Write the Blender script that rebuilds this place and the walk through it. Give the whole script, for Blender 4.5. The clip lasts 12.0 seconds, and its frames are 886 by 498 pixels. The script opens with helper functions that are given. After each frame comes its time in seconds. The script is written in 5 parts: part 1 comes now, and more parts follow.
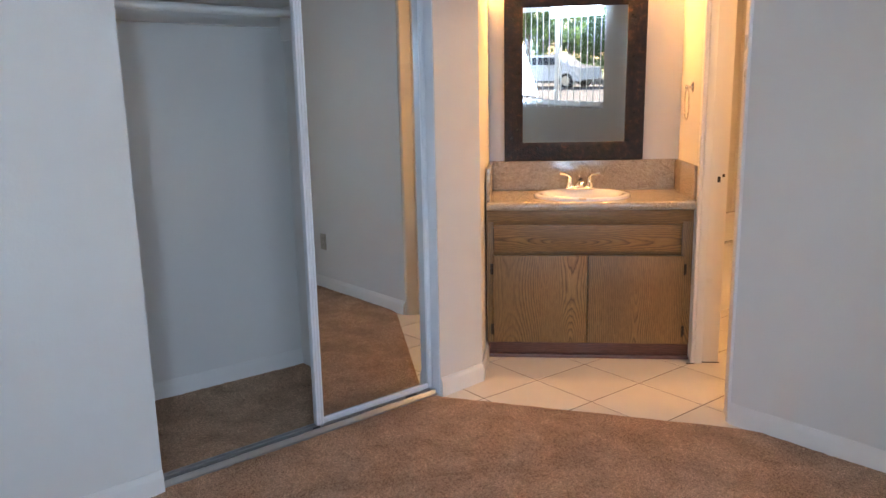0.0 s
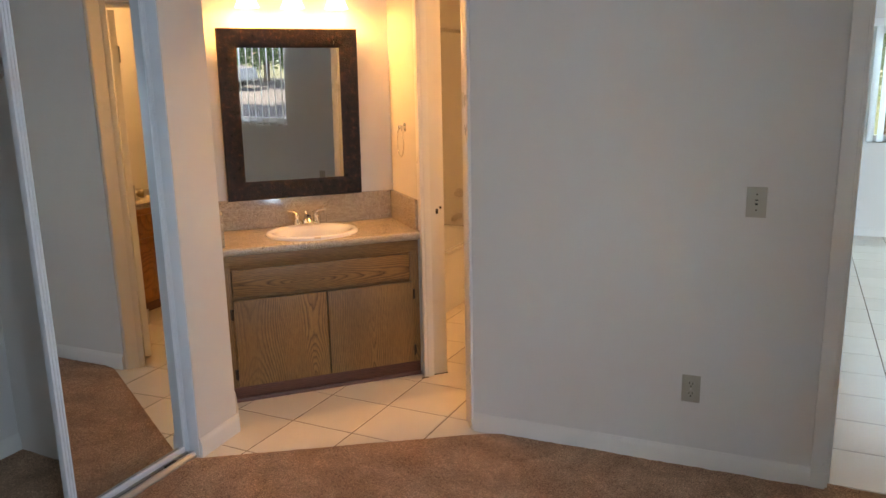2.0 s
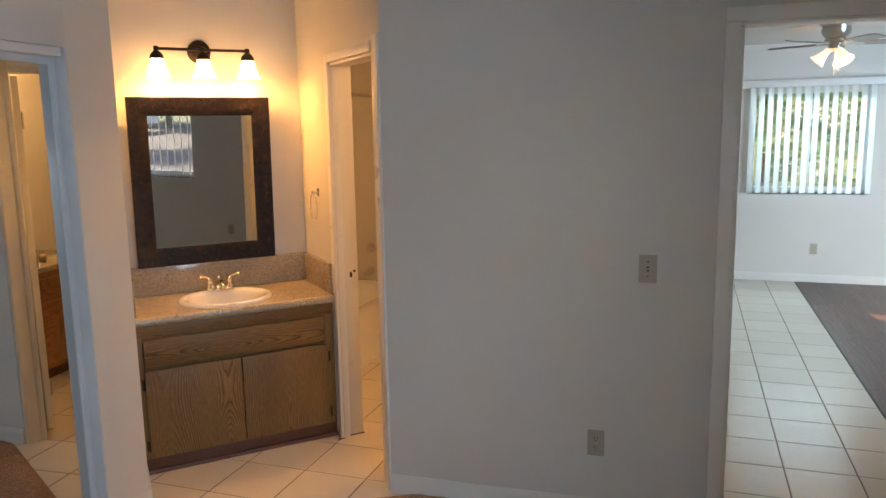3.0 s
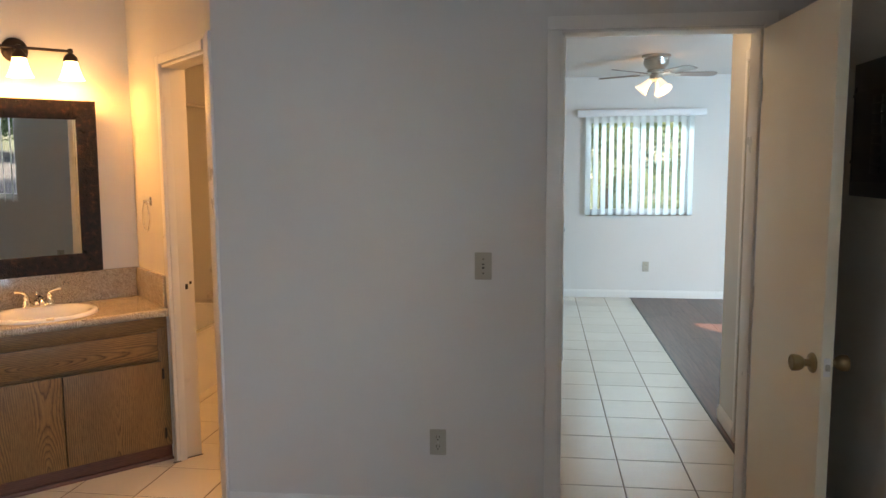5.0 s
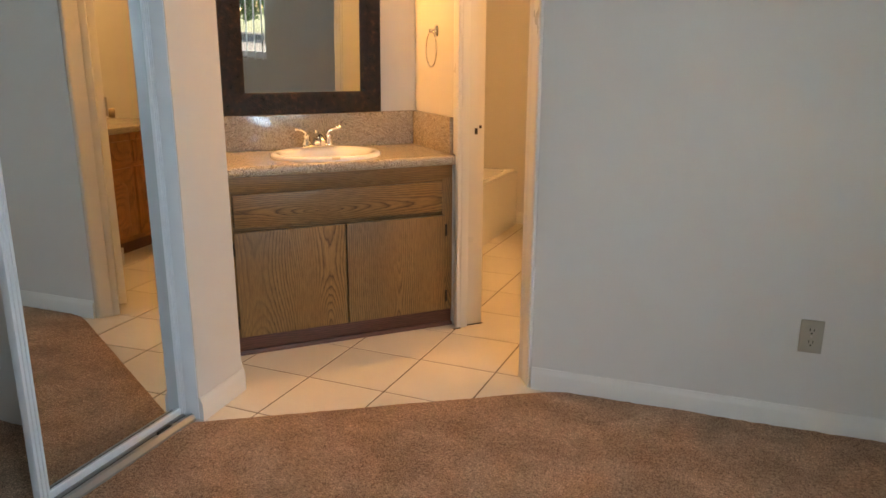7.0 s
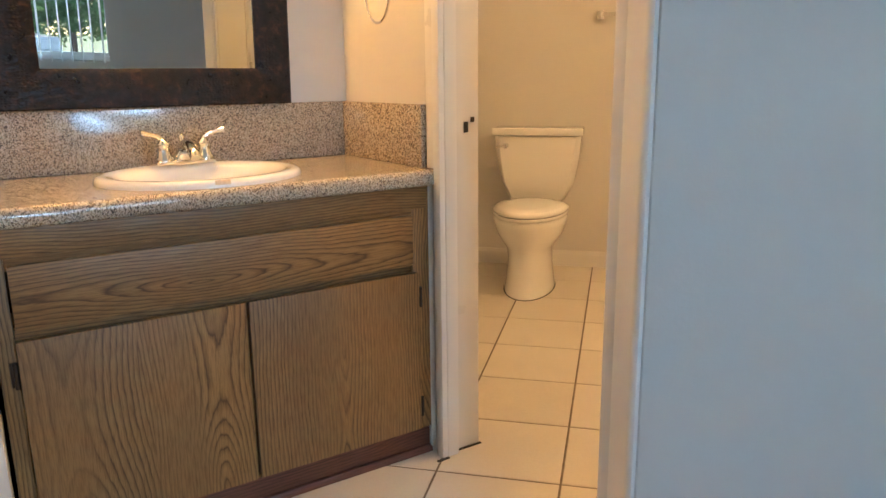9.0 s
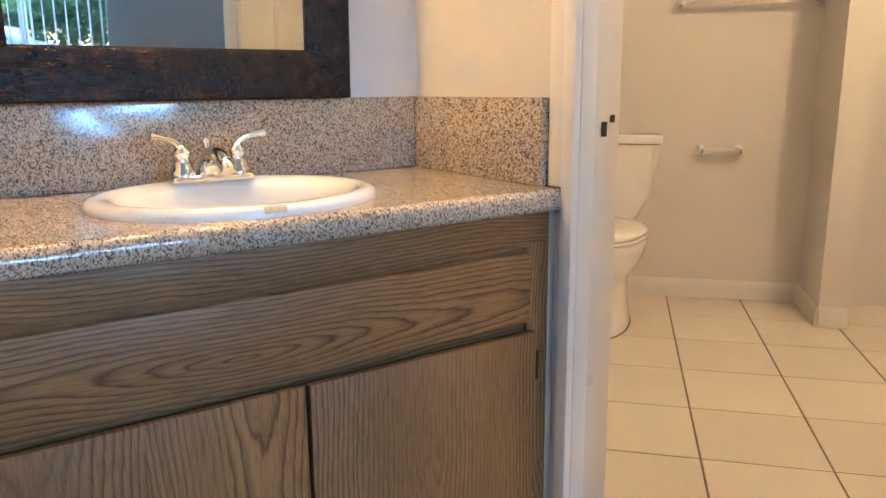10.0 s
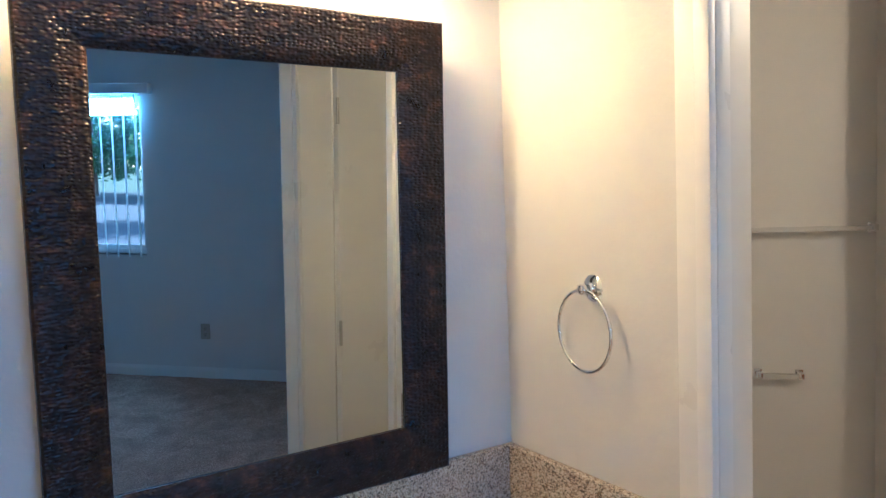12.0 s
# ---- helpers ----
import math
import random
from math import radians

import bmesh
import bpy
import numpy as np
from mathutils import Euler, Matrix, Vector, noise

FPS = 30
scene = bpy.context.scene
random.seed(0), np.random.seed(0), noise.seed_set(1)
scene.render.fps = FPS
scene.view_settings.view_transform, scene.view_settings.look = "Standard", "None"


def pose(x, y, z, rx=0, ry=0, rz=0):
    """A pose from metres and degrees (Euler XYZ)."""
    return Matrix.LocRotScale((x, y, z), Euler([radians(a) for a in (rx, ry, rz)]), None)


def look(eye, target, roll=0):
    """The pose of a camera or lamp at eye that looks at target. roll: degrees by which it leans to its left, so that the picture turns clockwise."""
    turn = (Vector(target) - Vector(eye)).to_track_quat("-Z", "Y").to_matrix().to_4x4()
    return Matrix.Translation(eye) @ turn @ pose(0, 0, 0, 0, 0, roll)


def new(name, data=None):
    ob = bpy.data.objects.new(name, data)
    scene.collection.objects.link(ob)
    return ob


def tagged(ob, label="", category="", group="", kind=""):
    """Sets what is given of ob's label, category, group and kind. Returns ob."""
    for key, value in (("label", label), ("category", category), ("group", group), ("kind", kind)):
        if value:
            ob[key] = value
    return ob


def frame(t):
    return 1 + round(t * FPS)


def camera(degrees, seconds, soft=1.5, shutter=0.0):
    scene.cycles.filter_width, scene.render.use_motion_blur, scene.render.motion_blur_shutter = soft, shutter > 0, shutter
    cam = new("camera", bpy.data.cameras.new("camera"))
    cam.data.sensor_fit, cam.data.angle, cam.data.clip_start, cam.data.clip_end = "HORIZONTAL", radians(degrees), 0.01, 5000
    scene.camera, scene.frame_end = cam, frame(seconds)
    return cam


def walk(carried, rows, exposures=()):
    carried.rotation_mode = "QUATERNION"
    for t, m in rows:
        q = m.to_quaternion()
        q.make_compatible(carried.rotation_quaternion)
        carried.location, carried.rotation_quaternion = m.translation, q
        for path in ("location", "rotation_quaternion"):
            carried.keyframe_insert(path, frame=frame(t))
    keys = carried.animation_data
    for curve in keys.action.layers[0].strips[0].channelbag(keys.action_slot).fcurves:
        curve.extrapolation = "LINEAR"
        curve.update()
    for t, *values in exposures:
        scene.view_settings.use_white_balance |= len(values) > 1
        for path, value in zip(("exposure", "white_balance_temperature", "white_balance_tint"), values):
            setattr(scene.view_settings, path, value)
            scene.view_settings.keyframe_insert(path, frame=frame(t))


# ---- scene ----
cam = camera(61.9, 12.0)
PATH = [
    (0, (0.214, 0.286, 1.319), (-1.34, 1.483, 0.928), -1.2),
    (0.5, (-0.009, 0.167, 1.365), (-1.172, 1.738, 0.94), -0.9),
    (1, (-0.131, 0.06, 1.449), (-1.181, 1.708, 1.024), -0.9),
    (1.5, (-0.069, 0.009, 1.503), (-1.081, 1.683, 1.083), -1.2),
    (2, (-0.021, 0.002, 1.561), (-0.885, 1.756, 1.14), -1.2),
    (2.5, (-0.013, -0.055, 1.655), (-0.729, 1.766, 1.242), -1.0),
    (3, (0.004, -0.101, 1.703), (-0.64, 1.765, 1.384), -1.0),
    (3.2, (-0.003, -0.135, 1.7), (-0.595, 1.755, 1.425), -0.8),
    (4.8, (0.086, -0.113, 1.588), (-0.198, 1.858, 1.398), -0.5),
    (5, (0.095, -0.095, 1.549), (-0.186, 1.873, 1.323), -0.4),
    (5.5, (0.098, -0.119, 1.498), (-0.217, 1.799, 1.028), -0.2),
    (6, (0.039, -0.133, 1.45), (-0.556, 1.705, 0.933), 0.1),
    (6.5, (-0.294, 0.062, 1.355), (-1.052, 1.836, 0.828), 0.1),
    (8.3, (-1.151, 1.113, 1.117), (-1.771, 2.959, 0.662), -0.6),
    (8.5, (-1.246, 1.231, 1.109), (-1.792, 3.098, 0.646), -1.0),
    (9, (-1.386, 1.568, 1.054), (-1.835, 3.464, 0.601), -0.7),
    (9.5, (-1.55, 1.839, 1.012), (-2.0, 3.736, 0.566), -0.7),
    (10, (-1.75, 2.057, 1.006), (-2.202, 3.957, 0.578), -0.6),
    (10.5, (-1.902, 2.205, 1.127), (-2.353, 4.107, 0.704), -1.0),
    (11, (-1.974, 2.204, 1.243), (-2.394, 4.115, 0.827), -1.1),
    (11.5, (-1.991, 2.209, 1.392), (-2.406, 4.124, 0.989), -1.0),
    (12, (-1.968, 2.158, 1.553), (-2.443, 4.096, 1.414), -2.0),
]
EXPOSURES = [(0, 2.57, 7300, 25), (1.0, 2.46, 7600, 24), (1.5, 2.40, 7900, 24), (3.0, 1.93, 8200, 24), (5.0, 1.98, 8100, 23), (5.5, 2.18, 8350, 26), (6.0, 2.16, 8900, 29), (6.6, 2.45, 8700, 23), (8.5, 2.46, 6600, 12), (9.5, 2.62, 5600, 8), (10.0, 2.68, 4900, 7), (10.5, 2.46, 4650, 5), (11.0, 2.28, 4350, 4), (11.5, 2.20, 4170, 4), (12, 1.95, 3950, 4)]
VAN_W, BATH_W, PATIO_W, WIN_W, HALL_W, LIV_W = 1.9, 9.2, 46.0, 15.5, 0.9, 38.0
TX, TY, TP = -1.497, 4.032, 0.3385
walk(cam, [(t, look(e, g, r)) for t, e, g, r in PATH], EXPOSURES)

# ---------------------------------------------------------------- light
SUN_TRAVEL = Vector((-0.41, 0.746, -0.525)).normalized()
world = bpy.data.worlds.new("sky")
scene.world = world
world.use_nodes = True
wn = world.node_tree.nodes
sky = wn.new("ShaderNodeTexSky")
sky.sky_type, sky.sun_disc = "NISHITA", False
sky.sun_elevation = math.asin(-SUN_TRAVEL.z)
sky.sun_rotation = math.atan2(-SUN_TRAVEL.x, -SUN_TRAVEL.y)
world.node_tree.links.new(sky.outputs[0], wn["Background"].inputs[0])
wn["Background"].inputs[1].default_value = 0.15


def lamp(name, kind, m, energy, color, **kw):
    d = bpy.data.lights.new(name, kind)
    d.energy, d.color = energy, color
    if "size" in kw:
        d.shape, d.size, d.size_y = "RECTANGLE", kw["size"], kw["size_y"]
    if "radius" in kw:
        d.shadow_soft_size = kw["radius"]
    if "angle" in kw:
        d.angle = radians(kw["angle"])
    ob = new(name, d)
    ob.matrix_world = m
    return ob


lamp("window_sky_light", "AREA", look((1.225, -0.325, 1.50), (0.2, -0.46, 1.05)), WIN_W * 0.6, (0.40, 0.69, 1.0), size=0.33, size_y=1.05)
lamp("window_top_light", "AREA", look((1.235, 0.53, 1.985), (0.2, 0.35, 1.60)), WIN_W * 0.4, (0.40, 0.69, 1.0), size=0.85, size_y=0.12)
lamp("living_window_light", "AREA", look((1.11, 9.75, 2.52), (1.11, 4.0, 0.5)), LIV_W, (0.40, 0.76, 1.0), size=1.7, size_y=0.6)
lamp("sun", "SUN", look((0, 0, 30), Vector((0, 0, 30)) + SUN_TRAVEL), 5.0, (1, 0.94, 0.84), angle=0.5)
WARM = (1.0, 0.50, 0.13)

# ---------------------------------------------------------------- materials
MATS = {}


def material(name, color=(0.8, 0.8, 0.8), rough=0.5, metal=0.0, spec=0.5, coat=0.0):
    m = bpy.data.materials.new(name)
    m.use_nodes = True
    b = m.node_tree.nodes["Principled BSDF"]
    b.inputs["Base Color"].default_value = (*color, 1)
    b.inputs["Roughness"].default_value = rough
    b.inputs["Metallic"].default_value = metal
    b.inputs["Specular IOR Level"].default_value = spec
    b.inputs["Coat Weight"].default_value = coat
    MATS[name] = m
    return m


def nodes(m):
    return m.node_tree.nodes, m.node_tree.links, m.node_tree.nodes["Principled BSDF"]


def coords(m, scale=(1, 1, 1), rot=(0, 0, 0), kind="Object"):
    n, l, b = nodes(m)
    tc, mp = n.new("ShaderNodeTexCoord"), n.new("ShaderNodeMapping")
    mp.inputs["Scale"].default_value = scale
    mp.inputs["Rotation"].default_value = rot
    l.new(tc.outputs[kind], mp.inputs[0])
    return mp.outputs[0]


def noise_tex(m, vec, scale, detail=4.0, rough=0.55, distort=0.0):
    n, l, b = nodes(m)
    t = n.new("ShaderNodeTexNoise")
    t.inputs["Scale"].default_value, t.inputs["Detail"].default_value = scale, detail
    t.inputs["Roughness"].default_value, t.inputs["Distortion"].default_value = rough, distort
    l.new(vec, t.inputs["Vector"])
    return t.outputs[0]


def ramp(m, fac, stops):
    n, l, b = nodes(m)
    r = n.new("ShaderNodeValToRGB")
    while len(r.color_ramp.elements) < len(stops):
        r.color_ramp.elements.new(0.5)
    for e, (p, c) in zip(r.color_ramp.elements, stops):
        e.position, e.color = p, (*c, 1) if len(c) == 3 else c
    l.new(fac, r.inputs[0])
    return r.outputs[0]


def math_node(m, op, a, b2):
    n, l, b = nodes(m)
    k = n.new("ShaderNodeMath")
    k.operation = op
    for i, v in enumerate((a, b2)):
        if isinstance(v, (int, float)):
            k.inputs[i].default_value = v
        else:
            l.new(v, k.inputs[i])
    return k.outputs[0]


def mix(m, fac, a, b2, mode="MIX"):
    n, l, b = nodes(m)
    k = n.new("ShaderNodeMix")
    k.data_type, k.blend_type = "RGBA", mode
    for i, v in ((0, fac), (6, a), (7, b2)):
        if isinstance(v, (int, float)):
            k.inputs[i].default_value = v
        elif isinstance(v, tuple):
            k.inputs[i].default_value = (*v, 1)
        else:
            l.new(v, k.inputs[i])
    return k.outputs[2]


def bump(m, height, strength, dist):
    n, l, b = nodes(m)
    k = n.new("ShaderNodeBump")
    k.inputs["Strength"].default_value, k.inputs["Distance"].default_value = strength, dist
    l.new(height, k.inputs["Height"])
    l.new(k.outputs[0], b.inputs["Normal"])


def paint(name, color, rough=0.55, orange=0.25, size=90):
    m = material(name, color, rough)
    n, l, b = nodes(m)
    v = coords(m)
    big = noise_tex(m, v, 1.3, 3)
    l.new(mix(m, big, tuple(c * 0.95 for c in color), tuple(min(1, c * 1.03) for c in color)), b.inputs["Base Color"])
    bump(m, noise_tex(m, v, size, 3), orange, 0.002)
    l.new(ramp(m, noise_tex(m, v, 5, 4), [(0.3, (rough - 0.06,) * 3), (0.7, (rough + 0.1,) * 3)]), b.inputs["Roughness"])
    return m


WALL = paint("wall_paint", (0.685, 0.665, 0.63), 0.6)
CEIL = paint("ceiling_paint", (0.70, 0.69, 0.66), 0.8, 0.5, 60)
TRIM = paint("trim_gloss_paint", (0.81, 0.79, 0.75), 0.32, 0.08, 40)
SKIRTING = paint("baseboard_paint", (0.735, 0.715, 0.68), 0.4, 0.1, 50)
DOORPAINT = paint("door_paint", (0.87, 0.785, 0.61), 0.38, 0.08, 30)
ALU = paint("white_metal_frame", (0.74, 0.77, 0.80), 0.35, 0.05, 60)
VINYL = paint("white_vinyl", (0.80, 0.81, 0.81), 0.4, 0.03, 50)


def make_carpet():
    m = material("carpet_pile", (0.3, 0.2, 0.15), 0.95, spec=0.1)
    n, l, b = nodes(m)
    v = coords(m)
    fine = noise_tex(m, v, 250, 3, 0.75)
    mid = noise_tex(m, v, 85, 4, 0.75)
    patch = noise_tex(m, v, 5.5, 3, 0.55, 0.7)
    c = ramp(m, fine, [(0.34, (0.15, 0.078, 0.048)), (0.5, (0.455, 0.285, 0.185)), (0.66, (0.72, 0.49, 0.34))])
    c = mix(m, 0.8, c, ramp(m, mid, [(0.34, (0.62,) * 3), (0.66, (1.22,) * 3)]), "MULTIPLY")
    c = mix(m, 0.9, c, ramp(m, patch, [(0.36, (0.86, 0.85, 0.84)), (0.62, (1.22, 1.22, 1.23))]), "MULTIPLY")
    l.new(c, b.inputs["Base Color"])
    bump(m, math_node(m, "ADD", fine, math_node(m, "MULTIPLY", mid, 1.3)), 0.9, 0.006)
    return m


CARPET = make_carpet()


def make_tile(name, col):
    m = material(name, col, 0.3)
    n, l, b = nodes(m)
    v = coords(m)
    info = n.new("ShaderNodeObjectInfo")
    off = n.new("ShaderNodeVectorMath")
    off.operation = "ADD"
    sc = n.new("ShaderNodeVectorMath")
    sc.operation = "SCALE"
    sc.inputs[0].default_value = (17, 31, 7)
    l.new(info.outputs["Random"], sc.inputs["Scale"])
    l.new(v, off.inputs[0])
    l.new(sc.outputs[0], off.inputs[1])
    p = noise_tex(m, off.outputs[0], 4.0, 2, 0.5)
    f = noise_tex(m, off.outputs[0], 120, 3, 0.6)
    c = mix(m, p, tuple(x * 0.93 for x in col), tuple(x * 1.05 for x in col))
    c = mix(m, 0.35, c, mix(m, f, (0.8, 0.77, 0.72), (1.12, 1.12, 1.12)), "MULTIPLY")
    c = mix(m, 0.7, c, mix(m, info.outputs["Random"], (0.93, 0.92, 0.91), (1.03, 1.03, 1.03)), "MULTIPLY")
    l.new(c, b.inputs["Base Color"])
    b.inputs["Roughness"].default_value = 0.27
    bump(m, f, 0.05, 0.0008)
    return m


TILE = make_tile("glazed_floor_tile", (0.73, 0.675, 0.585))
GROUT = material("grout", (0.11, 0.085, 0.065), 0.9)
_n, _l, _b = nodes(GROUT)
_l.new(ramp(GROUT, noise_tex(GROUT, coords(GROUT), 40), [(0.3, (0.10, 0.072, 0.05)), (0.7, (0.22, 0.165, 0.12))]), _b.inputs["Base Color"])


def make_oak(name, light, dark, axis, centre, pitch, rings=105.0, rise=1.9):
    """Flat-sawn oak veneer with its grain along 'X' or 'Z'; cathedral figures stand at centre, one each pitch."""
    m = material(name, light, 0.4)
    n, l, b = nodes(m)
    info = n.new("ShaderNodeObjectInfo")
    tc = n.new("ShaderNodeTexCoord")
    sc = n.new("ShaderNodeVectorMath")
    sc.operation = "SCALE"
    sc.inputs[0].default_value = (5.3, 0.0, 0.0) if axis == "X" else (0.0, 0.0, 5.3)
    l.new(info.outputs["Random"], sc.inputs["Scale"])
    add = n.new("ShaderNodeVectorMath")
    l.new(tc.outputs["Object"], add.inputs[0])
    l.new(sc.outputs[0], add.inputs[1])
    sep = n.new("ShaderNodeSeparateXYZ")
    l.new(tc.outputs["Object"], sep.inputs[0])
    across = sep.outputs["Z" if axis == "X" else "X"]

    def stretched(a, c):
        mp = n.new("ShaderNodeMapping")
        mp.inputs["Scale"].default_value = (a, c, c) if axis == "X" else (c, c, a)
        l.new(add.outputs[0], mp.inputs[0])
        return mp.outputs[0]

    # distance from the nearest figure's middle line, which wanders a little along the board
    wander = math_node(m, "MULTIPLY", math_node(m, "SUBTRACT", noise_tex(m, stretched(1.7, 3.0), 1.0, 2, 0.45), 0.5), 0.07)
    u = math_node(m, "ADD", math_node(m, "SUBTRACT", across, centre - 20 * pitch), wander)
    w = math_node(m, "PINGPONG", u, pitch / 2)
    depth = math_node(m, "MULTIPLY", math_node(m, "ABSOLUTE", math_node(m, "SUBTRACT", noise_tex(m, stretched(rise, 1.2), 1.0, 1, 0.4), 0.40), 0.0), 0.34)
    h = math_node(m, "SQRT", math_node(m, "ADD", math_node(m, "MULTIPLY", w, w), math_node(m, "MULTIPLY", depth, depth)), 0.0)
    fine = noise_tex(m, stretched(16, 75), 1.0, 2)
    band = math_node(m, "FRACT", math_node(m, "ADD", math_node(m, "MULTIPLY", h, rings), math_node(m, "MULTIPLY", fine, 0.7)), 0.0)
    pores = noise_tex(m, stretched(20, 420), 1.0, 3, 0.7)
    tone = noise_tex(m, stretched(0.8, 4.5), 1.0, 3)
    show = ramp(m, noise_tex(m, stretched(0.6, 6.5), 1.0, 1), [(0.37, (0.3,) * 3), (0.53, (1.0,) * 3)])
    mid = tuple(0.55 * p + 0.45 * q for p, q in zip(light, dark))
    c = ramp(m, band, [(0.0, mid), (0.10, light), (0.48, light), (0.78, mid), (0.92, dark), (1.0, mid)])
    c = mix(m, show, tuple(0.78 * p + 0.22 * q for p, q in zip(light, dark)), c)
    c = mix(m, 0.8, c, ramp(m, pores, [(0.36, (0.62, 0.57, 0.5)), (0.56, (1.06,) * 3)]), "MULTIPLY")
    c = mix(m, 0.8, c, ramp(m, tone, [(0.3, (0.80, 0.77, 0.73)), (0.7, (1.13, 1.11, 1.07))]), "MULTIPLY")
    l.new(c, b.inputs["Base Color"])
    l.new(ramp(m, pores, [(0.35, (0.55,) * 3), (0.6, (0.36,) * 3)]), b.inputs["Roughness"])
    bump(m, math_node(m, "ADD", pores, math_node(m, "MULTIPLY", band, -0.3)), 0.25, 0.0012)
    return m


OAK_Z = make_oak("oak_upright_grain", (0.290, 0.166, 0.062), (0.092, 0.046, 0.016), "Z", 0.53, 0.32, 112.0, 1.3)
OAK_X = make_oak("oak_level_grain", (0.294, 0.168, 0.063), (0.087, 0.044, 0.016), "X", 0.62, 0.36, 135.0, 1.05)
OAK_RED = make_oak("oak_orange_varnish", (0.42, 0.18, 0.06), (0.22, 0.08, 0.02), "Z", 0.2, 0.3)
TOE = make_oak("red_brown_toe_board", (0.155, 0.058, 0.034), (0.085, 0.03, 0.018), "X", 0.3, 0.7)


def make_granite():
    m = material("speckled_granite", (0.5, 0.42, 0.33), 0.1)
    n, l, b = nodes(m)
    v = coords(m)
    warp = n.new("ShaderNodeVectorMath")
    nz = n.new("ShaderNodeTexNoise")
    nz.inputs["Scale"].default_value = 130
    l.new(v, nz.inputs["Vector"])
    s2 = n.new("ShaderNodeVectorMath")
    s2.operation = "SCALE"
    s2.inputs["Scale"].default_value = 0.006
    l.new(nz.outputs[1], s2.inputs[0])
    l.new(v, warp.inputs[0])
    l.new(s2.outputs[0], warp.inputs[1])

    st = n.new("ShaderNodeMapping")
    st.inputs["Rotation"].default_value = (0.5, 0.35, 0.6)
    st.inputs["Scale"].default_value = (1.25, 0.62, 0.9)
    l.new(warp.outputs[0], st.inputs[0])

    def cells(scale):
        k = n.new("ShaderNodeTexVoronoi")
        k.inputs["Scale"].default_value = scale
        l.new(st.outputs[0], k.inputs["Vector"])
        sep = n.new("ShaderNodeSeparateColor")
        l.new(k.outputs["Color"], sep.inputs[0])
        return sep.outputs[0]

    a, d, e = cells(480), cells(390), cells(420)
    c = ramp(m, a, [(0.0, (0.60, 0.515, 0.40)), (0.28, (0.49, 0.405, 0.30)), (0.5, (0.65, 0.575, 0.465)), (0.74, (0.41, 0.34, 0.26)), (0.9, (0.55, 0.465, 0.36))])
    c.node.color_ramp.interpolation = "CONSTANT"
    tan = ramp(m, e, [(0.0, (0, 0, 0)), (0.80, (0.85, 0.85, 0.85))])
    tan.node.color_ramp.interpolation = "CONSTANT"
    c = mix(m, tan, c, (0.22, 0.15, 0.10))
    spots = ramp(m, d, [(0.0, (0, 0, 0)), (0.775, (0.92, 0.92, 0.92)), (0.88, (0.62, 0.62, 0.62))])
    spots.node.color_ramp.interpolation = "CONSTANT"
    c = mix(m, spots, c, (0.075, 0.062, 0.055))
    l.new(c, b.inputs["Base Color"])
    l.new(ramp(m, noise_tex(m, v, 25), [(0.3, (0.09,) * 3), (0.7, (0.17,) * 3)]), b.inputs["Roughness"])
    return m


GRANITE = make_granite()
PORCELAIN = material("white_porcelain", (0.86, 0.855, 0.84), 0.08, coat=0.5)
CHROME = material("chrome", (0.78, 0.78, 0.78), 0.07, 1.0)
NICKEL = material("brushed_nickel", (0.55, 0.52, 0.48), 0.28, 1.0)
BRASS = material("antique_brass", (0.36, 0.27, 0.15), 0.3, 1.0)
BRONZE = material("oil_rubbed_bronze", (0.045, 0.032, 0.026), 0.38, 0.7)
IRON = material("dark_hinge_metal", (0.06, 0.045, 0.035), 0.45, 0.8)
PLATE = paint("almond_plate_plastic", (0.42, 0.39, 0.32), 0.4, 0.02, 30)
SLOT = material("slot_dark", (0.02, 0.018, 0.015), 0.7)
MIRROR = material("silvered_glass", (0.62, 0.655, 0.65), 0.0, 1.0)
CAULK = material("dark_caulk", (0.05, 0.04, 0.03), 0.9)
RUBBER = material("black_rubber", (0.02, 0.02, 0.02), 0.8)
ACRYLIC = material("clear_acrylic", (0.85, 0.83, 0.8), 0.15)
ACRYLIC.node_tree.nodes["Principled BSDF"].inputs["Transmission Weight"].default_value = 0.35
PANELGREY = paint("dark_panel_enamel", (0.030, 0.031, 0.034), 0.35, 0.05, 40)
BREAKER = material("breaker_plastic", (0.012, 0.013, 0.018), 0.4)
TRACKGREY = material("worn_track_metal", (0.42, 0.44, 0.45), 0.38, 0.8)
HARDBOARD = paint("brown_hardboard", (0.12, 0.075, 0.045), 0.8, 0.2, 200)
GRIME = material("track_dirt", (0.05, 0.045, 0.04), 0.9)
STAIN = material("tan_stain", (0.64, 0.53, 0.38), 0.35)


